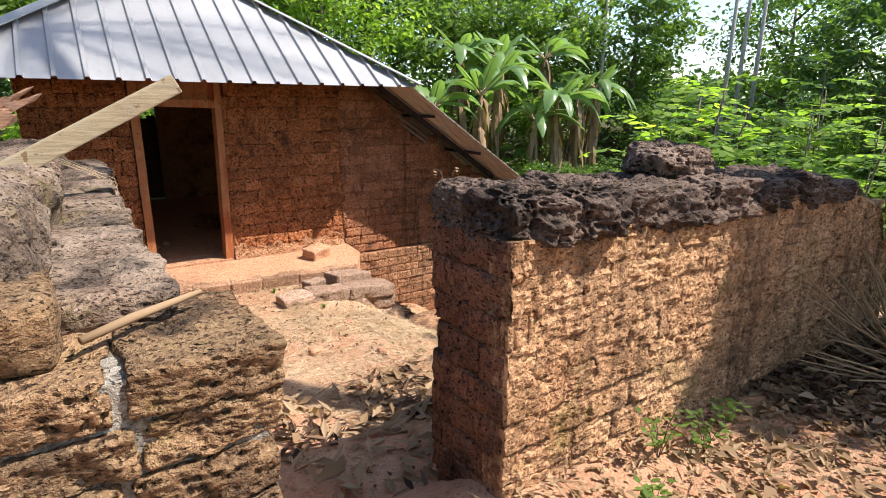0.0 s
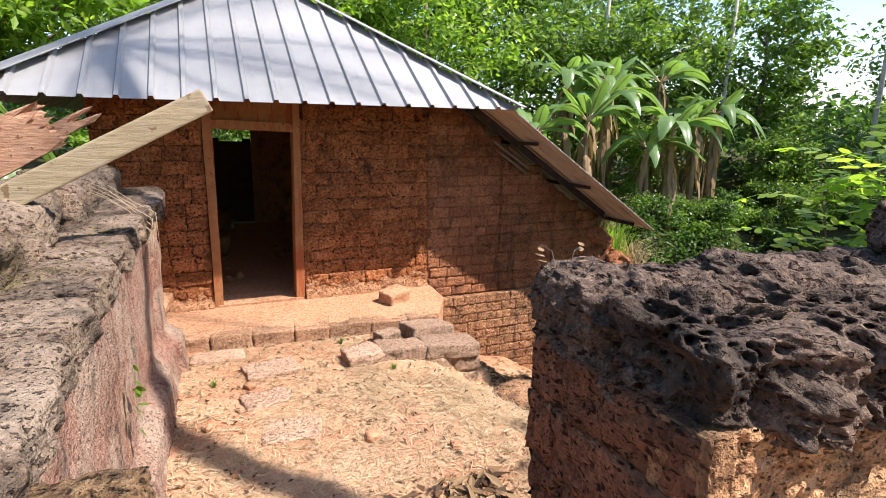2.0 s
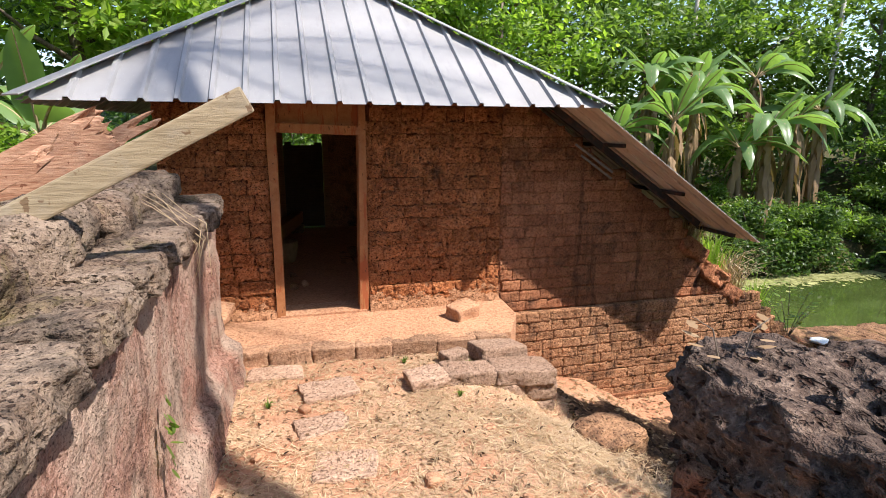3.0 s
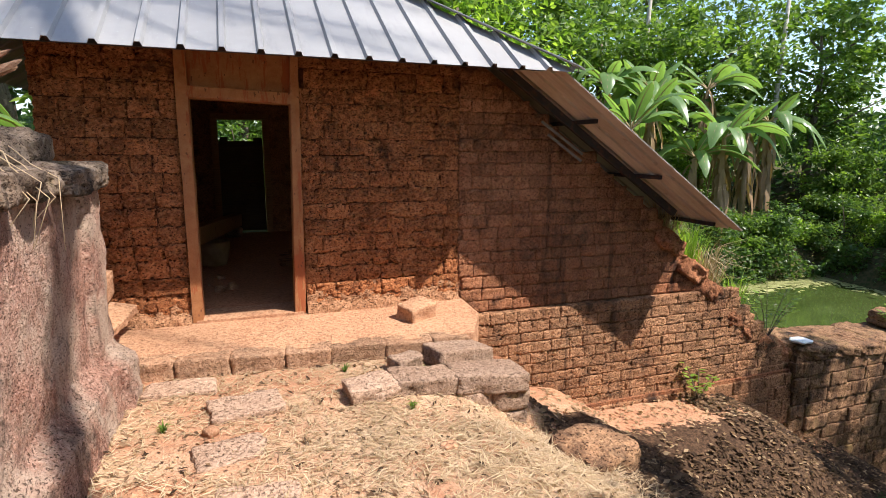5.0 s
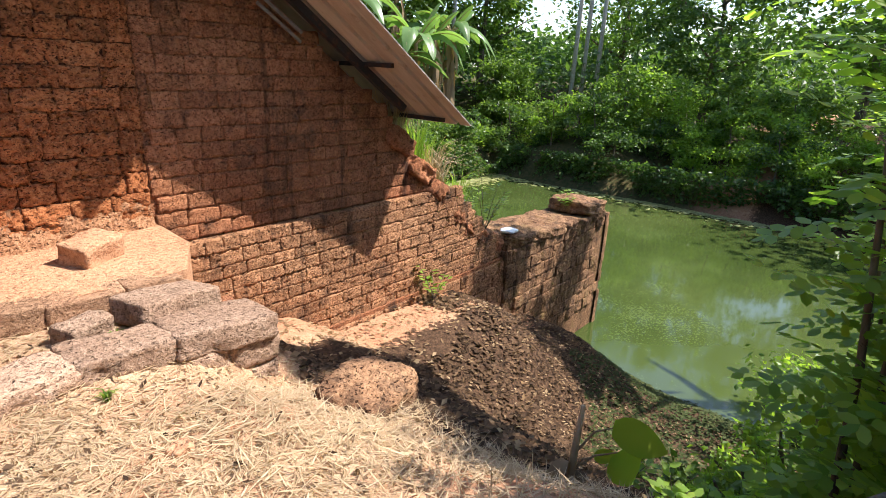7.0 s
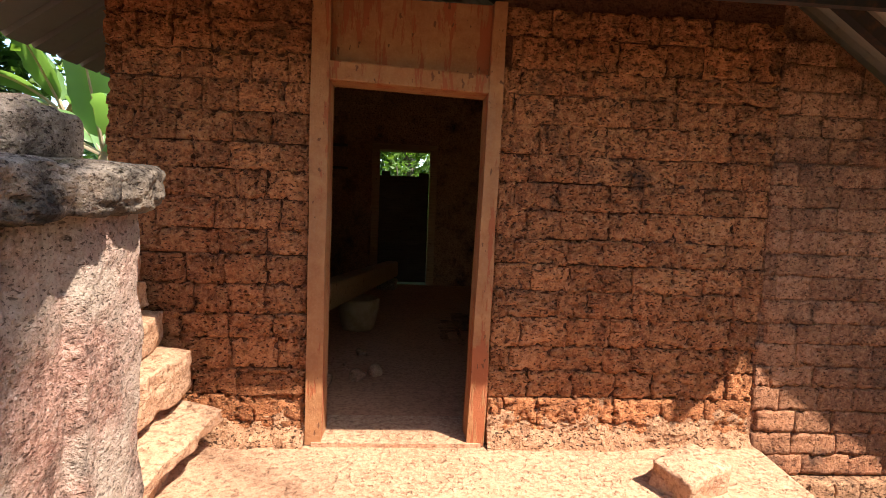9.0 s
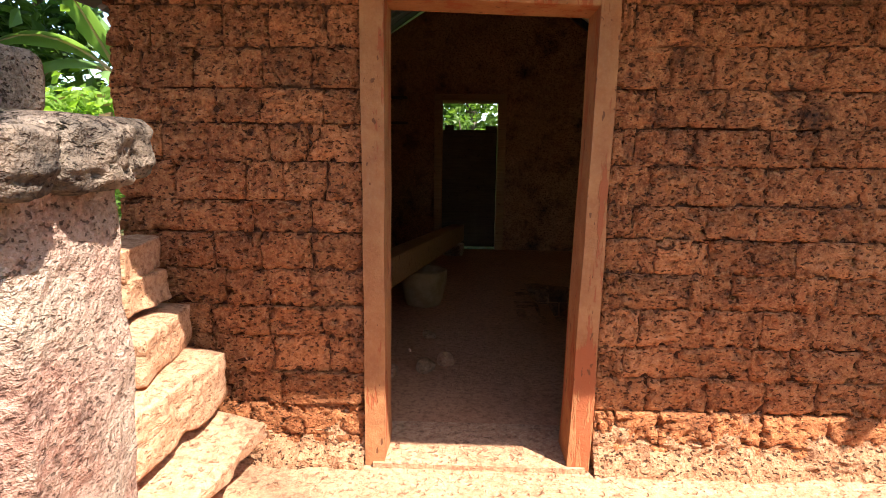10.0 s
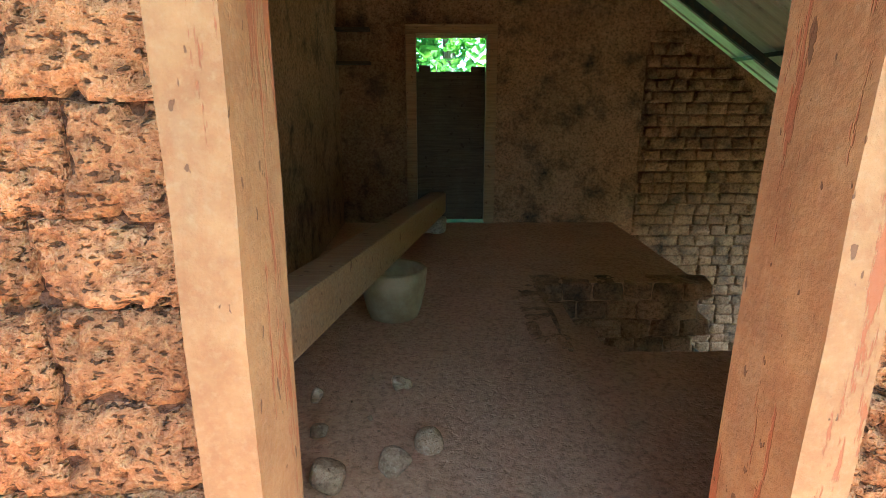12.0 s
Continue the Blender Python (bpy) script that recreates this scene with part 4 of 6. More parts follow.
def crumbled(x0, x1, seed):
    """The worn foot of the wall, its blocks eaten to a rough skin."""
    nu, nv = int((x1 - x0) / 0.022), 20
    verts, faces = [], []
    for j in range(nv + 1):
        for k in range(nu + 1):
            x = x0 + (x1 - x0) * k / nu
            z = -0.88 + 0.40 * j / nv
            q = Vector((x * 1.0, seed, z * 1.3))
            y = FRONT + 0.045 * ease(-0.72, -0.5, z) + 0.004 + 0.035 * noise.noise(q * 4.5) + 0.026 * noise.noise(q * 12) + 0.016 * noise.noise(q * 30)
            y -= 0.09 * ease(-0.70, -0.88, z)
            y += 0.05 * max(0.0, 0.35 - noise.voronoi(q * 9)[0][0])
            top = z + 0.10 * noise.noise((x * 3.0, seed, 0)) * (j / nv)
            verts.append((x, y, top))
    for j in range(nv):
        for k in range(nu):
            a = j * (nu + 1) + k
            faces.append((a, a + 1, a + nu + 2, a + nu + 1))
    last = nv * (nu + 1)
    base = len(verts)
    for k in range(nu + 1):
        verts.append((verts[last + k][0], FRONT + 0.1, verts[last + k][2]))
    for k in range(nu):
        faces.append((last + k, last + k + 1, base + k + 1, base + k))
    piece("worn_foot", verts, faces, M["foot"], wall_front, "crumbling eroded foot of the wall")


crumbled(-0.85, 0.258, 2.0)
crumbled(1.34, 3.0, 7.0)


def slope_top(x):
    return along(x, [(3.0, 1.85), (3.4, 1.60), (5.7, 0.0), (5.8, -0.12), (6.4, -0.69), (6.75, -1.03)]) if x < 6.75 else -9


def line_top(x):
    if x < 3.4:
        return 1.62
    if x < 5.7:
        return 1.60 - (x - 3.4) * 0.696
    return -0.05 - (x - 5.7) * 0.95


low_blocks = eroded_blocks("brick", M["wall_smooth"], 12, 0.27, 0.12, 0.14, 31, 10, 6, 0.008, 0.012, 0.003, 0.25)
lay(wall_slope, low_blocks, 0.27, 0.14, 3.004, 6.75, -1.03, 1.65, 32, lambda u, z: pose(u, FRONT + 0.004, z), lambda a, b, c, d: d < line_top((a + b) / 2) + 0.06, gap=0.002, wild=0.003, vary=0.3)


def plinth_right(z):
    return 7.0 + (-1.05 - z) * 1.05


plinth_blocks = eroded_blocks("brick", M["plinth"], 14, 0.27, 0.12, 0.14, 36, 12, 7, 0.010, 0.016, 0.002, 0.3)
lay(wall_slope, plinth_blocks, 0.27, 0.14, 2.95, 8.45, -2.4, -1.04, 33, lambda u, z: pose(u, FRONT - 0.08, z), lambda a, b, c, d: (a + b) / 2 < plinth_right((c + d) / 2), gap=0.002, wild=0.005, vary=0.4)
foot_blocks = block_meshes("brick", M["plinth"], 8, 0.36, 0.14, 0.2, 35, 0.007, 0.012)
lay(wall_slope, foot_blocks, 0.36, 0.2, 2.95, 8.5, -3.6, -2.4, 34, lambda u, z: pose(u, FRONT - 0.15, z), lambda a, b, c, d: d > ground_height((a + b) / 2, 8.0) - 0.2, gap=0.005, wild=0.006)
pier_blocks = eroded_blocks("brick", M["pier"], 12, 0.42, 0.16, 0.22, 41, 12, 8, 0.020, 0.016, 0.003)
lay(wall_pier, pier_blocks, 0.42, 0.22, 8.25, 12.2, -4.9, -2.26, 43, lambda u, z: pose(u, FRONT - 0.20 + 0.1 * (z < -4.2), z), lambda a, b, c, d: b < 12.15 - 0.25 * (math.sin(d * 9) > 0.2), gap=0.003, wild=0.02)
lay(wall_pier, pier_blocks, 0.42, 0.22, FRONT - 0.2, FRONT + 0.85, -4.9, -2.26, 44, lambda u, z: pose(12.2, u, z, 0, 0, 90), gap=0.003, wild=0.02)
for k, (x, z, w) in enumerate(((8.7, -2.10, 0.6), (9.3, -2.13, 0.6), (9.9, -2.18, 0.62), (10.5, -2.2, 0.6), (11.05, -2.24, 0.5), (11.6, -2.2, 0.62))):
    place_stone("crust_stone", M["pier"], (w + 0.05, 1.02, 0.2), (x, FRONT + 0.27, z - 0.04), 520 + k, wall_pier, (0, 2, 3 * k - 7), 20, 0.03, 0.03, crag=0.03)
place_stone("crust_stone", M["pier"], (1.0, 0.95, 0.26), (11.5, FRONT + 0.25, -2.06), 530, wall_pier, (0, 4, 5), 22, 0.04, 0.03, crag=0.04)
for k, (x, z) in enumerate(((5.95, -0.2), (6.35, -0.62), (6.7, -0.95), (7.05, -1.3), (7.4, -1.6), (7.8, -1.83), (8.15, -1.95))):
    place_stone("stone", M["wall_smooth"], (0.52, 0.56, 0.24), (x, FRONT + 0.2, z - 0.14), 540 + k, wall_slope, (0, 34, 6 * (k % 3) - 6), 16, 0.03, 0.02, crag=0.03)
back_blocks = eroded_blocks("brick", M["inner"], 8, 0.22, 0.08, 0.135, 51, 6, 4, 0.006, 0.008, 0.006, 0.5)
lay(wall_back, back_blocks, 0.22, 0.135, 3.06, 6.6, -2.6, 1.4, 52, lambda u, z: pose(u, BACK + 0.02, z), lambda a, b, c, d: d < 1.6 - max(0.0, (b - 3.2)) * 0.69, gap=0.004, wild=0.004)

# ---- in the house ----
back_door = thing("door_1", "closed dark plank door with a broken gap at its top", "door", kind="structure")
for x0, x1 in ((0.275, 0.395), (1.205, 1.325)):
    bm = bmesh.new()
    box(bm, x0, x1, BACK - 0.05, BACK + 0.1, -0.83, 1.36, 0.006)
    part("jamb", bm, M["log_wood"], back_door, "dusty brown wooden jamb")
bm = bmesh.new()
box(bm, 0.275, 1.325, BACK - 0.05, BACK + 0.1, 1.362, 1.46, 0.006)
part("lintel", bm, M["log_wood"], back_door)
rnd = random.Random(77)
for k in range(8):
    z0 = -0.79 + k * 0.215
    bm = bmesh.new()
    box(bm, 0.396, 1.2, BACK + 0.03 + 0.004 * (k % 2), BACK + 0.07 + 0.004 * (k % 2), z0 - 0.002, z0 + 0.217 + (0.02 if k == 7 else 0))
    part("plank", bm, M["dark_wood"], back_door)
for x0, x1 in ((0.425, 0.56), (1.03, 1.195)):
    bm = bmesh.new()
    box(bm, x0, x1, BACK + 0.032, BACK + 0.068, 0.945, 1.0 + rnd.uniform(0.0, 0.03), 0.004)
    part("plank", bm, M["dark_wood"], back_door)

old_log = part("squared_log", bar((-0.07, 8.8, -0.20), (0.64, 14.05, -0.56), 0.2, 0.24, 0.02), M["log_wood"])
tagged(old_log, "long dusty squared timber resting on a clay tub", "timber")
for k, (x, y, h) in enumerate(((-0.05, 8.95, 0.51), (0.58, 13.6, 0.18))):
    place_stone("support_block", M["step_stone"], (0.3, 0.24, h), (x, y, -0.83 + h / 2), 560 + k, None, (0, 0, -13), 8, label="laterite block under the timber", category="stone", group="blocks under the timber")
prof = [(0.0, -0.835), (0.145, -0.835), (0.165, -0.78), (0.195, -0.62), (0.205, -0.50), (0.19, -0.485), (0.178, -0.50), (0.17, -0.62), (0.0, -0.70)]
pv, pf = [], []
for r, z in prof:
    for s in range(28):
        a = 2 * math.pi * s / 28
        pv.append((0.34 + 1.12 * r * math.cos(a), 11.05 + 1.12 * r * math.sin(a), z))
for q in range(len(prof) - 1):
    for s in range(28):
        t2 = (s + 1) % 28
        pf.append((q * 28 + s, q * 28 + t2, (q + 1) * 28 + t2, (q + 1) * 28 + s))
k = Mat("pale_clay", 0.85, 0.2)
M["clay"] = k.colour(k.mix(k.ramp(k.noise(k.place(), 9, 4, 0.6), (0.35, 0.0), (0.7, 1.0)), (0.36, 0.33, 0.27), (0.55, 0.52, 0.46)))
k = Mat("dusty_tub_clay", 0.9, 0.15)
M["tub"] = k.colour(k.mix(k.ramp(k.noise(k.place(), 9, 4, 0.6), (0.35, 0.0), (0.7, 1.0)), (0.27, 0.15, 0.068), (0.41, 0.25, 0.125)))
tagged(piece("clay_pot", pv, pf, M["tub"], smooth=True), "pale open clay tub standing under the timber", "pot")
for k, (x, y, s) in enumerate(((0.46, 9.99, 0.12), (0.47, 9.36, 0.10), (0.22, 9.27, 0.13), (0.12, 9.6, 0.06), (0.3, 10.1, 0.045), (0.05, 9.9, 0.06), (0.6, 9.52, 0.05), (0.33, 9.72, 0.035), (0.22, 9.86, 0.04), (0.38, 9.62, 0.03))):
    place_stone("rubble_stone", M["rubble"], (s, s * 0.85, s * 0.75), (x, y, -0.83 + s * 0.3), 570 + k, None, (12 * k, 9 * k, 50 * k), 9, 0.03, 0.0, 0.2, 3.2, "small grey rubble stone on the earth floor", "stone", "rubble on the floor")
for r in range(6):
    for k in range(6):
        w = 0.25
        x = WELL[0] + 0.02 + (k + 0.5 * (r % 2)) * w + 0.1
        if x < WELL[1] + 0.02:
            place_stone("stone", M["inner"], (w - 0.006, 0.26, 0.155), (x, WELL[3] + 0.09, -0.905 - 0.16 * r), 590 + 7 * r + k, floor, (0, 0, 0), 8, 0.014, 0.01, 0.2, 9.0)
for k in range(5):
    place_stone("stone", M["inner"], (0.24, 0.3, 0.17), (WELL[0] - 0.08, WELL[2] + 0.1 + 0.26 * k, -0.915), 640 + k, floor, (0, 2, 5 * k - 8), 8, 0.022, 0.01)

for z in (1.02, 1.38):
    bm = bmesh.new()
    box(bm, -0.5, -0.12, BACK - 0.16, BACK, z, z + 0.035, 0.006)
    tagged(part("wall_shelf", bm, M["dark_wood"]), "short dark wooden shelf in the inner corner", "shelf", "inner shelves")

k = Mat("white_plastic", 0.4, 0.4)
M["plastic"] = k.colour(k.mix(k.ramp(k.noise(k.place(), 12, 3, 0.6), (0.4, 0.0), (0.7, 1.0)), (0.62, 0.62, 0.6), (0.85, 0.85, 0.84)))
place_stone("plastic_bag", M["plastic"], (0.36, 0.26, 0.06), (8.5, 8.2, -1.97), 650, None, (0, 6, 20), 10, 0.05, 0.0, 0.25, 3.0, "crumpled white plastic bag on the ruined wall", "bag")

# ---- timbers on the yard wall ----
loose_beam = part("timber_beam", bar((-2.2, 4.47, 0.13), (0.30, 4.71, 1.455), 0.075, 0.13, 0.012), M["beam_wood"])
tagged(loose_beam, "pale weathered wooden beam leaning over the yard wall", "timber")


def splintered(a, b, w, h, seed, label):
    bm = bar(a, b, w, h)
    bmesh.ops.subdivide_edges(bm, edges=bm.edges, cuts=9, use_grid_fill=True)
    end = Vector(b)
    span = (end - Vector(a)).length
    for v in bm.verts:
        d = (v.co - Vector(a)).dot(end - Vector(a)) / span
        v.co += Vector((0, 0, 0.03 * noise.noise(v.co * 9 + Vector((seed, 0, 0)))))
        if d > span - 0.4:
            v.co += (end - Vector(a)) / span * 0.25 * noise.noise(v.co * 22 + Vector((0, seed, 0)))
    return tagged(part("broken_timber", bm, M["rotten_wood"]), label, "timber", "broken timbers behind the wall")


splintered((-2.4, 6.6, 0.42), (-0.92, 6.75, 1.27), 0.24, 0.36, 3, "rotten red splintered timber leaning behind the wall")
splintered((-2.3, 7.0, 0.45), (-0.72, 7.2, 1.34), 0.10, 0.12, 8, "thin split reddish timber leaning behind the wall")
splintered((-2.4, 6.3, 0.40), (-1.2, 6.35, 1.10), 0.1, 0.12, 13, "jagged rust-red timber leaning behind the wall")
prop = place_stone("laterite_block", M["coping"], (1.3, 1.3, 1.25), (-2.3, 6.6, -0.2), 640, None, (0, 0, 0), 12, 0.06, 0.02, 0.22, 4.0, "heap of old laterite behind the yard wall", "stone")

# ---- plants ----
rng = np.random.default_rng(7)


def unit(v):
    return v / np.maximum(1e-6, np.linalg.norm(v, axis=1, keepdims=True))


def leaf_cloud(centres, length, width, droop=0.3, up=0.6):
    """Small folded leaves at the centres, four corners and two triangles each."""
    n = len(centres)
    d = unit(rng.normal(size=(n, 3)) * np.array([1, 1, 0.6]) + np.array([0, 0, -droop]))
    nrm = unit(rng.normal(size=(n, 3)) + np.array([0, 0, up * 2]))
    side = unit(np.cross(d, nrm))
    up_v = np.cross(side, d)
    L = (length * rng.uniform(0.6, 1.3, n))[:, None]
    W = (width * rng.uniform(0.6, 1.3, n))[:, None]
    a = centres
    b = centres + d * L * 0.45 + side * W * 0.5 + up_v * W * 0.12
    c = centres + d * L
    e = centres + d * L * 0.45 - side * W * 0.5 + up_v * W * 0.12
    verts = np.stack([a, b, c, e], axis=1).reshape(-1, 3)
    idx = np.arange(n)[:, None] * 4
    faces = np.concatenate([idx + np.array([[0, 1, 2]]), idx + np.array([[0, 2, 3]])])
    return verts, faces


def fast_mesh(name, verts, faces, mat):
    me = bpy.data.meshes.new(name)
    me.from_pydata(verts.tolist() if hasattr(verts, "tolist") else verts, [], faces.tolist() if hasattr(faces, "tolist") else faces)
    me.materials.append(mat)
    me.update()
    return me


def clumps(centre, radii, count, leaves, size, hollow=0.45):
    """Points gathered in clumps through an uneven crown."""
    p = unit(rng.normal(size=(count, 3))) * (hollow + (1 - hollow) * rng.random((count, 1)) ** 0.6)
    p *= 0.75 + 0.5 * rng.random((count, 1))
    p = p * np.array(radii) + np.array(centre)
    q = np.repeat(p, leaves, axis=0)
    s = np.repeat(size * rng.uniform(0.5, 1.3, (count, 1)), leaves, axis=0)
    return q + rng.normal(size=q.shape) * s * np.array([1, 1, 0.55])


def tree(x, y, z, height, spread_r, mat, label, leaf=(0.30, 0.16), clump=90, per=95, low=0.32, lean=(0, 0), trunk=0.22, hollow=0.4, group="trees round the pond"):
    t = thing("tree", label, "tree", group)
    top = Vector((x + lean[0], y + lean[1], z + height * 0.72))
    base = Vector((x, y, z - 0.4))
    pts = [base.lerp(top, f) + Vector((0.25 * math.sin(5 * f + x), 0.25 * math.cos(4 * f + y), 0)) * f for f in (0, 0.2, 0.4, 0.6, 0.8, 1.0)]
    v, f = tube(pts, [trunk * (1.15 - 0.85 * q) for q in (0, 0.2, 0.4, 0.6, 0.8, 1.0)], 9)
    piece("trunk", v, f, M["bark"], t, smooth=True)
    for k in range(7):
        a = k * 2.4 + x
        s = pts[2].lerp(pts[5], k / 7)
        e = s + Vector((math.cos(a), math.sin(a), 0.55)) * spread_r * 0.8
        m_ = s.lerp(e, 0.5) + Vector((0, 0, -0.15 * spread_r * 0.3))
        v, f = tube([s, m_, e], [trunk * 0.42, trunk * 0.28, trunk * 0.08], 6)
        piece("limb", v, f, M["bark"], t, smooth=True)
    c = (x + lean[0], y + lean[1], z + height * (1 + low) / 2)
    pts = clumps(c, (spread_r, spread_r, height * (1 - low) / 2), clump, per, spread_r * 0.15, hollow)
    hang(new("crown", fast_mesh("crown", *leaf_cloud(pts, *leaf), M[mat])), t)
    return t


def bush(name, x, y, z, r, h, mat, label, count=14, per=120, leaf=(0.16, 0.09), group="bushes on the bank"):
    pts = clumps((x, y, z + h * 0.45), (r, r, h * 0.5), count, per, r * 0.2, 0.3)
    pts[:, 2] = np.maximum(pts[:, 2], z + 0.02)
    v, f = leaf_cloud(pts, *leaf)
    b = thing(name, label, "bush", group)
    hang(new("foliage", fast_mesh("foliage", v, f, M[mat])), b)
    st, sf = tube([(x, y, z - 0.2), (x + 0.1 * r, y, z + h * 0.4), (x - 0.1 * r, y + 0.1, z + h * 0.8)], [0.05, 0.035, 0.012], 6)
    piece("stem", st, sf, M["bark"], b)
    return b


def blade(base, yaw, length, width, rise, droop, steps=10, twist=0.0, tatter=0.0, seed=0):
    """A long arching leaf with a sunk midrib."""
    r_ = random.Random(seed)
    verts, faces = [], []
    d = Vector((math.cos(yaw), math.sin(yaw), 0))
    s = Vector((-math.sin(yaw), math.cos(yaw), 0))
    for i in range(steps + 1):
        f = i / steps
        out = length * (f - 0.18 * droop * f * f)
        up = length * (rise * f - droop * f * f)
        c = Vector(base) + d * out + Vector((0, 0, up))
        g = max(0.0, (f - 0.14) / 0.86)
        w = width * max(0.07, math.sin(math.pi * min(1.0, g) ** 0.8) ** 0.55 if 0 < g < 1 else 0.0) * 0.5
        w1, w2 = w * (1 - tatter * r_.random()), w * (1 - tatter * r_.random())
        verts += [c - s * w1 + Vector((0, 0, -0.25 * w1 + twist * w1)), c - s * w1 * 0.45 + Vector((0, 0, 0.12 * w)), c, c + s * w2 * 0.45 + Vector((0, 0, 0.12 * w)), c + s * w2 + Vector((0, 0, -0.25 * w2 - twist * w2))]
    for i in range(steps):
        for k in range(4):
            a = i * 5 + k
            faces.append((a, a + 1, a + 6, a + 5))
    return verts, faces


def banana_plant(x, y, z, h, seed, label):
    r_ = random.Random(seed)
    t = thing("banana_plant", label, "banana plant", "banana grove by the pond")
    lean = Vector((r_.uniform(-0.4, 0.4), r_.uniform(-0.4, 0.4), 0))
    base = Vector((x, y, z - 0.3))
    top = base + Vector((0, 0, h)) + lean
    v, f = tube([base, base.lerp(top, 0.5), top], [0.17, 0.13, 0.08], 10)
    piece("pseudostem", v, f, M["dry_leaf"], t, "dry fibrous pseudostem", True)
    count = 11
    for k in range(count):
        upright = k < 3
        yaw = k * 2.4 + r_.uniform(-0.5, 0.5)
        L = r_.uniform(1.7, 2.2) if upright else r_.uniform(2.3, 3.0)
        rise, droop = (r_.uniform(1.2, 1.8), r_.uniform(0.3, 0.7)) if upright else (r_.uniform(0.5, 1.2), r_.uniform(0.65, 1.25))
        v, f = blade(top, yaw, L * (0.7 if upright else 1.0), r_.uniform(0.55, 0.78), rise, droop, 16, r_.uniform(-0.5, 0.5), 0.22, seed * 31 + k)
        leaf = piece("leaf", v, f, M["banana"], t, smooth=True)
        rib = [v[5 * q + 2] - Vector((0, 0, 0.012)) for q in range(0, 17, 2)]
        mv, mf = tube(rib, [0.035 - 0.0035 * q for q in range(9)], 5)
        piece("midrib", mv, mf, M["straw"], leaf, "pale yellowish midrib")
    for k in range(22):
        v, f = blade(top - Vector((0, 0, 0.05 + 0.13 * k)), r_.uniform(0, 6.28), r_.uniform(0.55, 1.1), 0.36, 0.1, r_.uniform(1.6, 2.8), 9, r_.uniform(-0.8, 0.8), 0.75, seed * 57 + k)
        piece("dry_leaf", v, f, M["dry_leaf"], t, "withered brown hanging leaf")
    return t


def zed(x, y):
    return ground_height(x, y)


for k, (x, y, h) in enumerate(((20.1, 20.8, 5.2), (15.4, 21.2, 4.9), (17.4, 22.4, 5.6), (22.8, 22.2, 5.2), (13.2, 21.8, 4.6), (18.8, 23.6, 6.6), (24.8, 23.0, 5.4), (11.0, 21.6, 4.2), (21.6, 23.6, 6.2), (16.0, 23.6, 6.0), (19.2, 21.3, 4.2))):
    banana_plant(x, y, zed(x, y), h, k + 3, "tall banana plant with broad leaves and withered skirt")

for k, (x, y, h) in enumerate(((-4.2, 14.5, 1.8), (-5.6, 16.5, 2.6))):
    banana_plant(x, y, zed(x, y), h, k + 40, "banana plant with broad leaves behind the house")

TALL = "tall leafy green tree behind the pond"
DARK = "dense dark green tree in the wood"
trees = [(9.5, 25.5, 12, 3.8, "leaf_bright", TALL), (13.5, 28, 13, 4.4, "leaf", TALL), (5.5, 27, 12, 4.2, "leaf", TALL), (19, 28.5, 12, 4.4, "leaf", TALL), (24.5, 27.5, 11, 4.2, "leaf", TALL),
         (30.5, 25, 11, 3.8, "leaf", TALL), (36, 13, 11, 4.0, "leaf_dark", DARK), (33.5, 5.5, 11, 4.6, "leaf", TALL), (30, -0.5, 10, 4.2, "leaf_dark", DARK),
         (0.8, 24, 11, 4.2, "leaf", TALL), (-4.5, 19.5, 10, 3.6, "leaf_bright", "bright green tree behind the house"), (-8, 13, 9, 3.4, "leaf", "leafy tree behind the yard wall"), (-6.5, 26, 13, 4.6, "leaf_dark", DARK),
         (27, 34, 15, 5.2, "leaf_dark", DARK), (17, 36, 15, 5.4, "leaf_dark", DARK), (8, 36, 15, 5.4, "leaf_dark", DARK), (40, 20, 13, 4.6, "leaf", DARK), (-2, 34, 14, 5.2, "leaf_dark", DARK), (-13, 8, 10, 4, "leaf_dark", DARK), (-9.5, 17.5, 9, 3.4, "leaf_dark", DARK)]
for k, (x, y, h, r, m_, lab) in enumerate(trees):
    tree(x, y, zed(x, y), h, r, m_, lab, low=0.12 if m_ == "leaf_dark" else 0.22, clump=85, per=80, leaf=(0.40, 0.2) if m_ != "leaf_bright" else (0.34, 0.18), lean=(0.3 * math.sin(k * 3), 0.3 * math.cos(k * 5)))
# trees beside the way in, out of view, added to shade wall and slope
tree(8.6, -1.4, -1.0, 7.4, 1.25, "leaf", "leafy tree out of view, placed to shade the yard wall", clump=40, per=90, low=0.62, lean=(-1.65, 0.7), group="shade trees")
tree(9.3, 2.3, zed(9.3, 2.3), 7.6, 1.1, "leaf", "leafy tree out of view, added to shade the pond slope", clump=34, per=80, low=0.66, lean=(-1.2, 0.35), group="shade trees", trunk=0.12)
palm = thing("coconut_palm", "tall leaning coconut palm with feathery fronds", "palm")
crown_at = Vector((5.02, 3.2, 12.4))
v, f = tube([(7.4, -3.5, -0.9), (6.71, -2.25, 3.4), (5.9, -0.3, 7.5), (5.55, 0.75, 9.6), tuple(crown_at)], [0.19, 0.16, 0.14, 0.13, 0.11], 12)
piece("trunk", v, f, M["clay"], palm, "grey ringed trunk", True)
rp = random.Random(3)
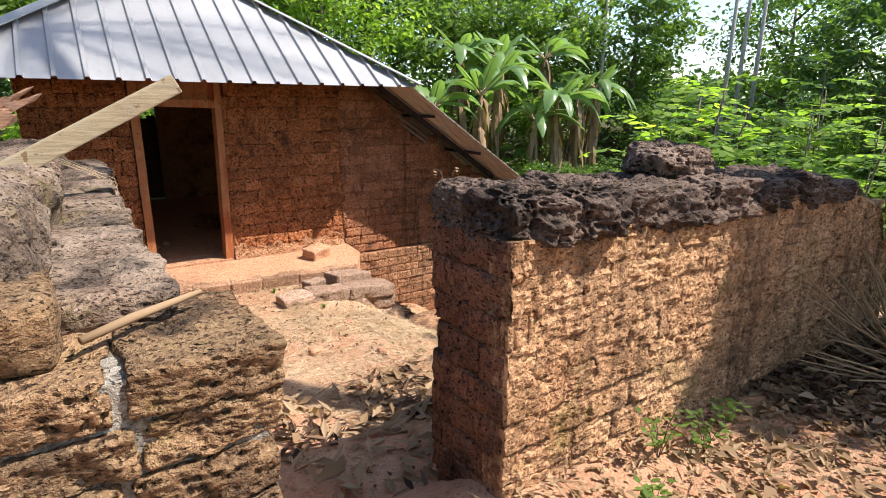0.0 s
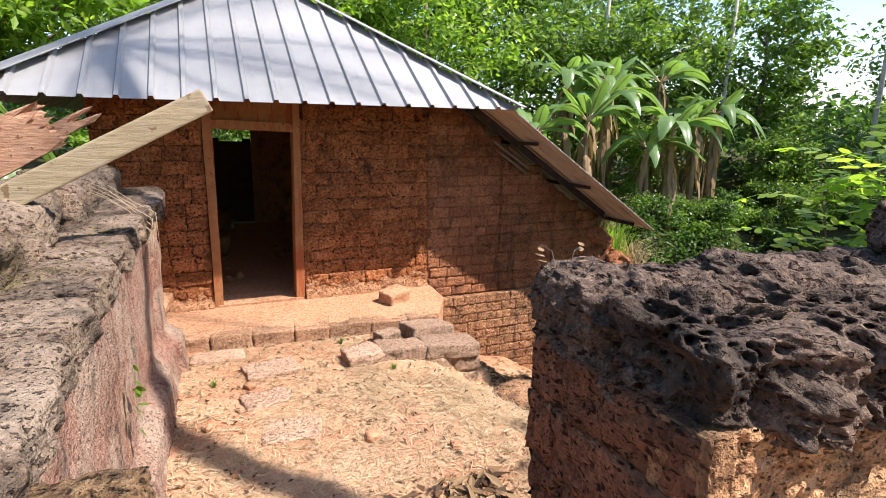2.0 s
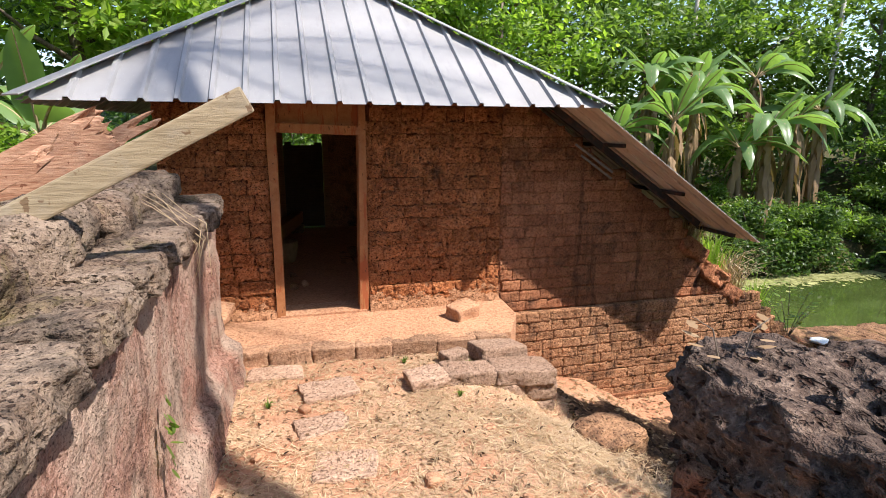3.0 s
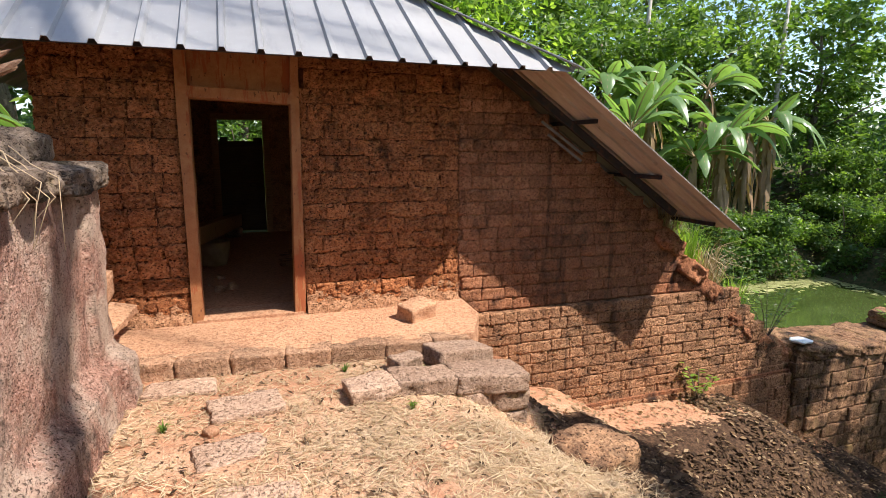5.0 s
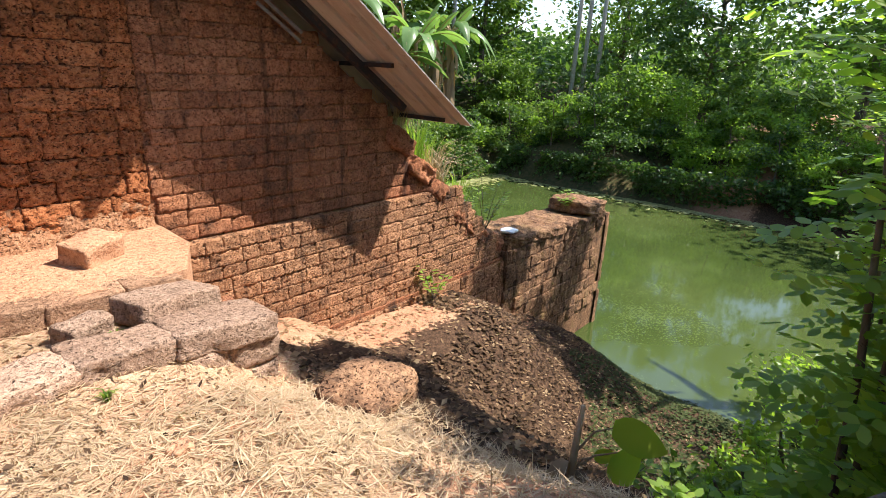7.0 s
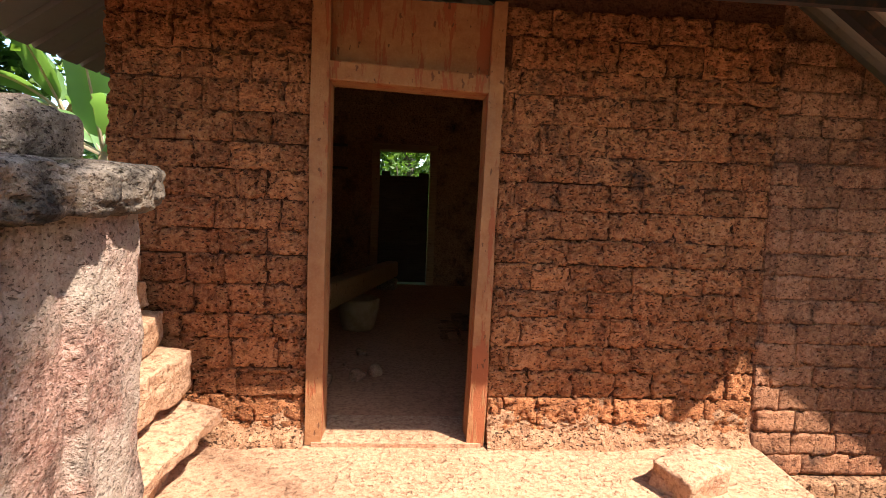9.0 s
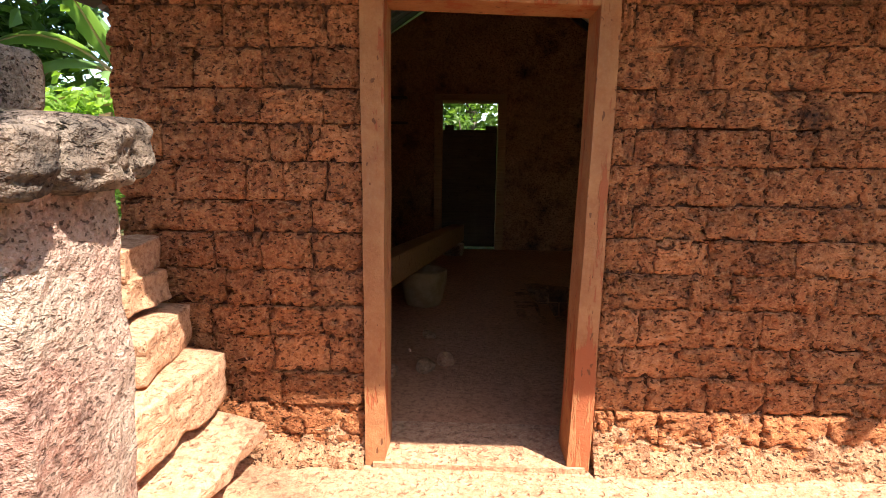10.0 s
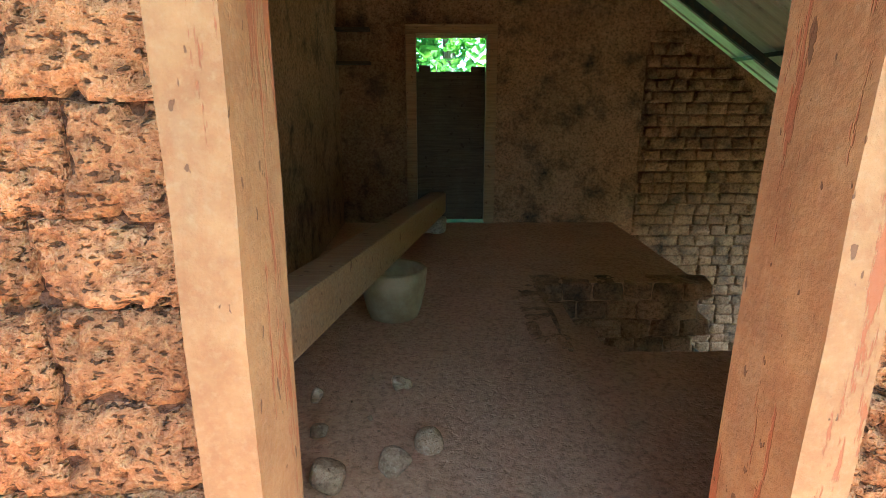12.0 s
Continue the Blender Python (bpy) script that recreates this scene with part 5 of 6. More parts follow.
for q in range(15):
    a = q * 2.4
    fv, ff = [], []
    d0 = Vector((math.cos(a), math.sin(a), rp.uniform(-0.1, 0.9))).normalized()
    p0 = crown_at.copy()
    for s in range(26):
        d0 = (d0 + Vector((0, 0, -0.055))).normalized()
        p0 = p0 + d0 * 0.12
        sd = d0.cross(Vector((0, 0, 1))).normalized()
        for sg in (-1, 1):
            k0 = len(fv)
            tip = p0 + (sd * sg + d0 * 0.6 + Vector((0, 0, -0.35))).normalized() * (0.75 * math.sin(math.pi * (0.15 + 0.8 * s / 26)))
            fv.extend([p0 - d0 * 0.022, p0 + d0 * 0.022, tip])
            ff.append((k0, k0 + 1, k0 + 2))
    frond = piece("frond", fv, ff, M["leaf"], palm)
    mv, mf = tube([fv[6 * s] for s in range(0, 26, 5)], [0.03, 0.025, 0.02, 0.016, 0.012, 0.008], 5)
    piece("rachis", mv, mf, M["straw"], frond, "pale frond stalk")
# more unseen trees: the first shades the pier, the others stand behind the camera
tree(14.8, 0.2, -2.0, 9.0, 1.9, "leaf", "leafy tree out of view, added to shade the pier", clump=26, per=80, low=0.58, lean=(-1.2, 3.4), group="shade trees")
tree(-5.5, -5.0, -0.3, 9.0, 3.2, "leaf", "leafy tree behind the way in", clump=60, per=90, group="shade trees")
tree(4.0, -9.0, -0.4, 9.0, 3.4, "leaf", "leafy tree behind the way in", clump=60, per=90, group="shade trees")

# tall bare palm stems
for k, (x, y, h) in enumerate(((31.5, 19.2, 15), (33.2, 19.4, 16), (33.8, 18.8, 15), (27.5, 25, 15), (20.5, 27, 16))):
    t = thing("areca_palm", "slender pale palm stem with a small crown", "palm", "areca palms")
    z = zed(x, y)
    v, f = tube([(x, y, z - 0.3), (x + 0.1, y, z + h * 0.5), (x + 0.5, y + 0.1, z + h)], [0.14, 0.11, 0.08], 9)
    piece("stem", v, f, M["clay"], t, "pale ringed stem", True)
    for q in range(9):
        v, f = blade((x + 0.5, y + 0.1, z + h), q * 0.7 + k, 2.2, 0.5, 0.9, 1.1, 8, 0, 0.5, q)
        piece("frond", v, f, M["leaf"], t)

# bushes on the banks
r_ = random.Random(4)
for k in range(26):
    x = 7.5 + k * 0.75
    y = 20.3 + r_.uniform(0, 2.6)
    bush("bush", x, y, zed(x, y), r_.uniform(0.8, 1.3), r_.uniform(1.2, 2.4), r_.choice(["leaf", "leaf_dark", "leaf_bright"]), "tangled green shrub on the pond bank")
for k in range(30):
    y = 0.5 + k * 0.68
    x = 26.5 + r_.uniform(0, 3.2)
    bush("bush", x, y, zed(x, y), r_.uniform(0.9, 1.5), r_.uniform(1.6, 3.4), r_.choice(["leaf", "leaf_bright", "leaf_bright", "leaf_dark"]), "tangled green shrub on the pond bank", 16, 130)
for k in range(16):
    x, y = (28.5 + r_.uniform(0, 3), r_.uniform(2, 24)) if k % 2 else (r_.uniform(10, 28), 23.5 + r_.uniform(0, 2))
    bush("bush", x, y, zed(x, y), r_.uniform(1.4, 2.0), r_.uniform(3.0, 4.6), r_.choice(["leaf", "leaf_bright", "leaf"]), "tall green thicket behind the bank", 22, 150, (0.22, 0.12))
for k in range(9):
    x, y = -3.0 - r_.uniform(0, 4), 7.5 + k * 1.1
    bush("bush", x, y, zed(x, y), r_.uniform(0.7, 1.2), r_.uniform(1.2, 2.4), r_.choice(["leaf", "leaf_bright", "leaf_dark"]), "green shrub behind the yard wall", 12, 110)
for k in range(8):
    x, y = -2 + k * 0.9, 16.5 + r_.uniform(0, 2)
    bush("bush", x, y, zed(x, y), 1.0, r_.uniform(2.0, 3.0), r_.choice(["leaf", "leaf_bright"]), "green shrub behind the house", 12, 110)
for k in range(12):
    x, y = 15.5 + k * 0.95, 0.2 - r_.uniform(0, 1.2)
    bush("bush", x, y, zed(x, y), r_.uniform(0.9, 1.3), r_.uniform(2.2, 3.8), r_.choice(["leaf", "leaf_dark"]), "tangled green shrub on the pond bank", 14, 110)

# the wood behind: dense undergrowth between the trunks
n = 30000
ang = rng.uniform(-0.35, 3.0, n)
rad = rng.uniform(30, 44, n)
ux, uy = 6 + rad * np.cos(ang), 4 + rad * np.sin(ang)
hump = np.array([2.6 + 2.2 * noise.noise((0.18 * a, 0.18 * b, 8)) for a, b in zip(ux, uy)])
uz = np.array([ground_height(a, b) for a, b in zip(ux, uy)]) + hump * rng.random(n) ** 0.7 * 1.25
tagged(new("undergrowth", fast_mesh("undergrowth", *leaf_cloud(np.stack([ux, uy, uz], 1), 0.5, 0.26), M["leaf_dark"])), "dense green undergrowth of the wood", "undergrowth", kind="stuff")
n = 30000
ang = rng.uniform(0, 6.283, n)
rad = rng.uniform(56, 70, n)
ux, uy = 6 + rad * np.cos(ang), 4 + rad * np.sin(ang)
top = np.array([6 + 3.5 * noise.noise((0.07 * a, 0.07 * b, 2)) for a, b in zip(ux, uy)])
tagged(new("backdrop", fast_mesh("backdrop", *leaf_cloud(np.stack([ux, uy, -2 + top * rng.random(n)], 1), 1.5, 0.8), M["leaf_dark"])), "distant green treeline", "backdrop", kind="structure")

for k in range(16):
    x, y = 11.5 + k * 0.8, 21.0 + r_.uniform(-0.6, 1.6)
    bush("bush", x, y, zed(x, y), r_.uniform(0.7, 1.1), r_.uniform(0.9, 1.8), r_.choice(["leaf", "leaf_dark", "leaf_dark"]), "green thicket under the banana plants", 16, 110, (0.24, 0.13))

# creepers hanging over the stone banks
pts = np.stack([25.6 + rng.normal(0, 0.18, 9000), rng.uniform(1, 20.3, 9000), -4.7 + 1.5 * rng.random(9000) ** 0.8], axis=1)
pts2 = np.stack([rng.uniform(8, 26, 8000), 19.7 + rng.normal(0, 0.15, 8000), -4.7 + 1.6 * rng.random(8000) ** 0.8], axis=1)
keep = np.array([noise.noise((0.5 * p[0], 0.5 * p[1], 0.7 * p[2])) > -0.12 for p in np.concatenate([pts, pts2])])
creep = fast_mesh("creeper", *leaf_cloud(np.concatenate([pts, pts2])[keep], 0.2, 0.13), M["leaf_dark"])
tagged(new("creeper", creep), "dark creepers hanging over the pond banks", "creeper", kind="stuff")

# pinnate shrub at the water's edge
def ellipse_leaf(c, d, n, L, W):
    s = d.cross(n).normalized()
    return [c, c + d * L * 0.3 + s * W * 0.45, c + d * L * 0.7 + s * W * 0.42, c + d * L, c + d * L * 0.7 - s * W * 0.42, c + d * L * 0.3 - s * W * 0.45]


def pinnate(verts, faces, base, direction, length, pairs, L, W, r2):
    d = Vector(direction).normalized()
    p = Vector(base)
    step = length / pairs
    for i in range(pairs):
        d = (d + Vector((0, 0, -0.05 - 0.02 * i * 0.5))).normalized()
        p = p + d * step
        s = d.cross(Vector((0, 0, 1))).normalized()
        nrm = s.cross(d)
        for sg in (-1, 1):
            ld = (s * sg + d * 0.35 + Vector((0, 0, r2.uniform(-0.5, 0.12)))).normalized()
            k0 = len(verts)
            verts.extend(ellipse_leaf(p, ld, (nrm + Vector((r2.uniform(-0.3, 0.3), r2.uniform(-0.3, 0.3), 0))).normalized(), L * r2.uniform(0.8, 1.1), W))
            faces.append(tuple(range(k0, k0 + 6)))
    k0 = len(verts)
    verts.extend(ellipse_leaf(p, d, Vector((0, 0, 1)), L, W))
    faces.append(tuple(range(k0, k0 + 6)))


def pinnate_shrub(x, y, z, stems, label, seed):
    r2 = random.Random(seed)
    t = thing("shrub", label, "shrub", "pinnate shrubs at the pond")
    for k, (dx, dy, h) in enumerate(stems):
        b = Vector((x + r2.uniform(-0.2, 0.2), y + r2.uniform(-0.2, 0.2), z - 0.3))
        pts = [b + Vector((dx * f * f, dy * f * f, h * f)) for f in (0, 0.25, 0.5, 0.75, 1.0)]
        v, f = tube(pts, [0.028, 0.024, 0.019, 0.013, 0.006], 6)
        stem = piece("stem", v, f, M["bark"], t, smooth=True)
        verts, faces = [], []
        for q in range(40):
            s = 0.22 + 0.78 * q / 39
            i0 = min(3, int(s * 4))
            p = pts[i0].lerp(pts[i0 + 1], s * 4 - i0)
            a = q * 2.4 + k
            pinnate(verts, faces, p, (math.cos(a), math.sin(a), r2.uniform(0.1, 0.9)), r2.uniform(0.35, 0.6), r2.randint(6, 9), 0.105, 0.056, r2)
        piece("foliage", verts, faces, M["leaf_young" if k % 3 else "leaf_bright"], stem)
    return t


LAB = "slender shrub with feathery pinnate leaves at the pond slope"
pinnate_shrub(3.95, 3.05, zed(3.95, 3.05), ((0.25, -0.1, 3.6), (-0.25, 0.25, 3.3), (0.5, 0.2, 3.5), (0.1, -0.25, 3.0)), LAB, 11)
pinnate_shrub(4.45, 3.3, zed(4.45, 3.3), ((0.25, 0.15, 4.0), (-0.2, 0.35, 3.5), (0.45, -0.1, 3.8)), LAB, 12)
pinnate_shrub(6.3, 3.0, zed(6.3, 3.0), ((0.3, 0.2, 5.6), (-0.2, 0.6, 4.6), (0.6, 0.4, 5.2), (0.1, -0.4, 5.0)), LAB, 2)
pinnate_shrub(7.4, 3.3, zed(7.4, 3.3), ((0.3, 0.5, 5.8), (-0.4, 0.3, 5.0), (0.7, 0.1, 5.6)), LAB, 3)
pinnate_shrub(8.6, 2.9, zed(8.6, 2.9), ((0.3, 0.5, 5.0), (-0.4, 0.3, 4.3), (0.5, 0.1, 4.6)), LAB, 4)
pinnate_shrub(5.0, 2.6, zed(5.0, 2.6), ((0.3, 0.1, 3.0), (0.5, 0.3, 2.6)), LAB, 5)
for k, (x, y, r, h) in enumerate(((4.6, 3.4, 0.45, 0.6), (5.2, 3.9, 0.5, 0.6), (6.0, 4.1, 0.55, 0.7), (6.9, 4.0, 0.6, 1.1), (7.8, 3.8, 0.7, 1.4), (8.9, 3.4, 0.8, 1.8), (5.6, 2.9, 0.6, 0.9), (6.8, 3.2, 0.7, 1.2), (9.8, 3.6, 0.9, 1.7), (10.8, 3.8, 0.9, 1.7))):
    bush("bush", x, y, zed(x, y), r, h, ("leaf_young", "leaf_bright", "leaf")[k % 3], "low leafy green undergrowth on the slope", 10, 70, (0.11, 0.06), "undergrowth on the slope")
for k, (x, y, r, h) in enumerate(((5.9, 1.0, 0.8, 1.8), (6.8, 1.2, 0.9, 2.0), (7.8, 0.6, 1.0, 2.6), (9.0, 1.2, 1.1, 3.4), (11.5, 1.4, 1.2, 3.6), (13, 1.0, 1.2, 3.6))):
    bush("bush", x, y, zed(x, y), r, h, ("leaf_bright", "leaf")[k % 2], "tall green shrub beyond the yard wall", 18, 90, (0.2, 0.12), "shrubs beyond the wall")

# young shoot with two broad leaves
t = thing("banana_shoot", "cut young shoot with two yellow-green leaves", "plant")
sx, sy = 3.48, 4.56
sz = zed(sx, sy)
v, f = tube([(sx, sy, sz - 0.1), (sx + 0.01, sy, sz + 0.25), (sx + 0.02, sy - 0.01, sz + 0.54)], [0.024, 0.02, 0.012], 8)
piece("stalk", v, f, M["straw"], t, "cut pale stalk", True)
for away, zz, L, W, rise, dr, yaw in ((0.20, 0.40, 0.42, 0.19, -0.25, 0.25, -0.75), (0.25, 0.24, 0.22, 0.23, -0.9, 0.9, -1.2), (0.12, 0.22, 0.18, 0.08, 0.0, 0.2, -0.5)):
    b0 = Vector((sx + 0.73 * away, sy - 0.68 * away, sz + zz))
    v, f = tube([(sx, sy, sz + zz * 0.6), Vector((sx, sy, sz + zz * 0.9)).lerp(b0, 0.5), b0], [0.008, 0.006, 0.004], 5)
    leaf = piece("petiole", v, f, M["dry_leaf"], t, "thin reddish leaf stalk")
    fall = Vector((math.cos(yaw), math.sin(yaw), rise - dr)).normalized()
    face = Vector((-0.55, -0.6, 0.6)).normalized()
    side = fall.cross(face).normalized()
    v, f = [], []
    for q in range(9):
        g = q / 8
        half_w = 0.5 * W * math.sin(math.pi * min(1.0, 0.06 + 0.94 * g) ** 0.75) ** 0.8 if q < 8 else 0.002
        c = b0 + fall * L * g - face * 0.12 * L * g * g
        v += [c - side * half_w + face * 0.18 * half_w, c, c + side * half_w + face * 0.18 * half_w]
        if q:
            f += [(3 * q - 3, 3 * q - 2, 3 * q + 1, 3 * q), (3 * q - 2, 3 * q - 1, 3 * q + 2, 3 * q + 1)]
    piece("leaf", v, f, M["leaf_young"], leaf, "broad yellow-green leaf", smooth=True)
v, f = blade((sx, sy, sz + 0.2), 2.4, 0.2, 0.13, 0.1, 1.2, 8, 0.3, 0.3)
piece("leaf", v, f, M["dry_leaf"], t, "withered brown leaf", smooth=True)

# weeds on the ruined wall and a creeper sprig on the yard wall
def sprig(name, at, size, n, mat, label, leafsize):
    t = thing(name, label, "plant", "weeds on the walls")
    r3 = random.Random(int(at[0] * 100))
    for k in range(n):
        a = k * 2.4
        tip = Vector(at) + Vector((math.cos(a) * size * 0.4, math.sin(a) * size * 0.4, size * r3.uniform(0.6, 1.1)))
        v, f = tube([at, Vector(at).lerp(tip, 0.5) + Vector((0, 0, 0.05)), tip], [0.010 * size, 0.008 * size, 0.004 * size], 5)
        piece("stem", v, f, M["bark"], t)
        pv2, pf2 = [], []
        for q in range(7):
            c = Vector(at).lerp(tip, 0.35 + 0.1 * q)
            b_ = r3.uniform(0, 6.28)
            k0 = len(pv2)
            pv2.extend(ellipse_leaf(c, Vector((math.cos(b_), math.sin(b_), 0.2)).normalized(), Vector((0, 0, 1)), leafsize, leafsize * 0.55))
            pf2.append(tuple(range(k0, k0 + 6)))
        piece("foliage", pv2, pf2, M[mat], t)
    return t


sprig("weed", (7.9, 8.3, -1.9), 0.8, 6, "leaf_bright", "thin weed growing on the ruined wall", 0.13)
sprig("weed", (6.4, 8.0, zed(6.4, 8.0)), 0.55, 5, "leaf_bright", "young yellow-green weed at the wall foot", 0.1)
sprig("weed", (11.0, 8.5, -2.1), 0.35, 6, "leaf_bright", "small green weed on the wall end", 0.12)
sprig("dry_twig", (1.12, 2.5, 0.9), 0.16, 2, "dry_leaf", "dry twig on the yard wall", 0.03)
t = thing("creeper_sprig", "small green creeper sprig on the plastered wall", "plant")
pv2, pf2 = [], []
r3 = random.Random(9)
for q in range(13):
    c = Vector((-0.19, 4.65 + r3.uniform(-0.06, 0.06), -0.38 + q * 0.032))
    k0 = len(pv2)
    pv2.extend(ellipse_leaf(c, Vector((0.35, r3.uniform(-1, 1), r3.uniform(-0.5, 0.2))).normalized(), Vector((1, 0, 0.3)), 0.075, 0.05))
    pf2.append(tuple(range(k0, k0 + 6)))
piece("foliage", pv2, pf2, M["leaf"], t)

# ---- litter ----
def scatter(name, n, area, mat, L, W, label, keep=None, lift=0.004, flat=1.0, curl=0.15, category="litter"):
    x = rng.uniform(area[0], area[1], n)
    y = rng.uniform(area[2], area[3], n)
    sel = [k for k in range(n) if keep is None or keep(x[k], y[k])]
    x, y = x[sel], y[sel]
    n = len(sel)
    z = np.array([ground_height(a, b) for a, b in zip(x, y)]) + lift * rng.random(n) * 3 + 0.003
    a = rng.uniform(0, 6.283, n)
    d = np.stack([np.cos(a), np.sin(a), rng.normal(0, 0.22 * flat, n)], 1)
    s = np.stack([-np.sin(a), np.cos(a), rng.normal(0, 0.25 * flat, n)], 1)
    ll = (L * rng.uniform(0.5, 1.4, n))[:, None]
    ww = (W * rng.uniform(0.6, 1.4, n))[:, None]
    c = np.stack([x, y, z], 1)
    up = np.array([0, 0, 1.0]) * ww * curl
    p = [c - d * ll / 2, c - s * ww / 2 + up, c + d * ll / 2, c + s * ww / 2 + up]
    verts = np.stack(p, 1).reshape(-1, 3)
    idx = np.arange(n)[:, None] * 4
    faces = np.concatenate([idx + np.array([[0, 1, 2]]), idx + np.array([[0, 2, 3]])])
    ob = new(name, fast_mesh(name, verts, faces, M[mat]))
    return tagged(ob, label, category, kind="stuff")


def patch(x, y, s, cut):
    return noise.noise((x * s, y * s, 3.3)) > cut


scatter("straw", 17000, (-0.1, 3.3, 3.2, 7.3), "straw", 0.12, 0.006, "dry pale straw strewn over the yard", lambda x, y: patch(x, y, 1.5, -0.15) and x < 3.4 - 0.15 * (y - 3.2), 0.006, 0.8, 0.2)
scatter("straw", 3500, (2.0, 3.4, 3.6, 6.0), "straw", 0.16, 0.006, "dry pale straw at the yard's edge", None, 0.012, 1.4, 0.2)
scatter("straw", 2600, (1.4, 3.0, 5.2, 6.4), "straw", 0.11, 0.006, "dry pale straw before the stone row", None, 0.006, 0.8, 0.2)
scatter("leaf_litter", 26000, (2.6, 9.5, 3.3, 8.1), "humus_leaf", 0.075, 0.042, "dark rotting leaves on the slope", lambda x, y: x > 3.2 - 0.1 * (y - 4) and (y < 7.0 + 0.5 * noise.noise((x * 2, y * 2, 1)) or x > 6.2), 0.008)
scatter("leaf_litter", 3600, (2.6, 9.5, 3.3, 8.1), "dry_leaf", 0.07, 0.035, "dry brown leaves on the slope", lambda x, y: x > 3.2 - 0.1 * (y - 4), 0.01)
scatter("floating_weed", 22000, (6.8, 12.6, 2.6, 8.0), "algae", 0.07, 0.05, "green weed and leaves along the shore", lambda x, y: -4.95 < ground_height(x, y) < -3.9 + 0.4 * noise.noise((x, y, 0)), 0.01)
scatter("twigs", 420, (0.9, 5.5, 0.0, 1.95), "dry_leaf", 0.22, 0.008, "thin dry twigs before the yard wall", None, 0.012, 1.2)
scatter("leaf_litter", 1300, (0.4, 3.4, 0.4, 1.95), "dry_leaf", 0.05, 0.028, "small dry leaf bits on the bare earth", None, 0.008, 1.3, 0.3)
scatter("leaf_litter", 1800, (1.0, 5.5, 0.0, 1.95), "dry_leaf", 0.09, 0.045, "dry fallen leaves before the yard wall", lambda x, y: patch(x, y, 0.9, -0.1) or x > 2.8, 0.012, 1.4, 0.3)
scatter("leaf_litter", 2600, (2.7, 5.5, 0.0, 1.95), "humus_leaf", 0.10, 0.045, "dark fallen leaves before the yard wall", lambda x, y: x > 2.9 + 0.5 * (y - 1) * 0.4, 0.012, 1.2, 0.3)
scatter("chips", 500, (0.45, 1.9, 2.5, 4.2), "humus_leaf", 0.16, 0.04, "dark bark chips heaped in the gap", lambda x, y: patch(x, y, 1.3, -0.05), 0.02, 1.2)
scatter("chips", 240, (0.5, 1.9, 2.6, 4.2), "dry_leaf", 0.17, 0.05, "pale wood chips heaped in the gap", None, 0.03, 1.4)
scatter("gravel", 1500, (-0.6, 3.0, 1.0, 2.0), "dry_leaf", 0.03, 0.02, "small clods and bits on bare earth", None, 0.006)
scatter("leaf_litter", 2600, (-0.1, 3.3, 2.7, 7.3), "dry_leaf", 0.035, 0.02, "small brown leaf bits strewn over the yard", lambda x, y: patch(x, y, 0.8, -0.3), 0.006, 1.0)
scatter("leaf_litter", 1100, (-0.1, 3.2, 2.7, 7.3), "humus_leaf", 0.05, 0.02, "dark leaf bits strewn over the yard", lambda x, y: patch(x, y, 1.1, -0.1), 0.008, 1.2)
# weed raft along the far banks
n = 6500
px = np.concatenate([26.0 - np.abs(rng.normal(0, 0.6, n)), rng.uniform(8.5, 26, n)])
py = np.concatenate([rng.uniform(1, 20, n), 19.9 - np.abs(rng.normal(0, 0.5, n))])
v, f = leaf_cloud(np.stack([px, py, np.full(2 * n, WATER + 0.012)], 1), 0.32, 0.22)
v[:, 2] = np.clip(v[:, 2], WATER + 0.006, WATER + 0.03)
tagged(new("floating_weed", fast_mesh("floating_weed", v, f, M["pale_weed"])), "pale weed floating along the pond edge", "weed", kind="stuff")

# dry palm frond leaning by the yard wall
t = thing("dry_palm_frond", "heap of dry brown palm frond by the wall", "palm frond")
r3 = random.Random(31)
for k in range(34):
    b0 = Vector((4.6 + r3.uniform(-0.2, 0.2), 1.35 + r3.uniform(-0.2, 0.2), -0.42))
    tip = Vector((3.35 + r3.uniform(-0.35, 0.9), 1.75 + r3.uniform(-0.35, 0.15), 0.05 + r3.uniform(-0.35, 0.45)))
    mid = b0.lerp(tip, 0.5) + Vector((0, 0, -0.10 + r3.uniform(-0.05, 0.05)))
    v, f = tube([b0, mid, tip], [0.014, 0.010, 0.003], 5)
    piece("leaflet", v, f, M["dry_leaf"], t)

# a branch at the yard's edge
v, f = tube([(2.75, 3.95, -0.98), (3.2, 3.55, -0.98), (3.7, 3.05, -0.72), (4.1, 2.72, -0.45)], [0.012, 0.02, 0.024, 0.028], 8)
tagged(piece("fallen_branch", v, f, M["bark"], smooth=True), "thin brown branch lying at the yard's edge", "branch")

for x, y, s in ((1.95, 1.76, 0.3), (2.2, 1.66, 0.24), (1.55, 1.5, 0.18), (2.5, 1.72, 0.2)):
    sprig("weed", (x, y, zed(x, y)), s, 5, "leaf", "small green weed at the foot of the yard wall", 0.05)


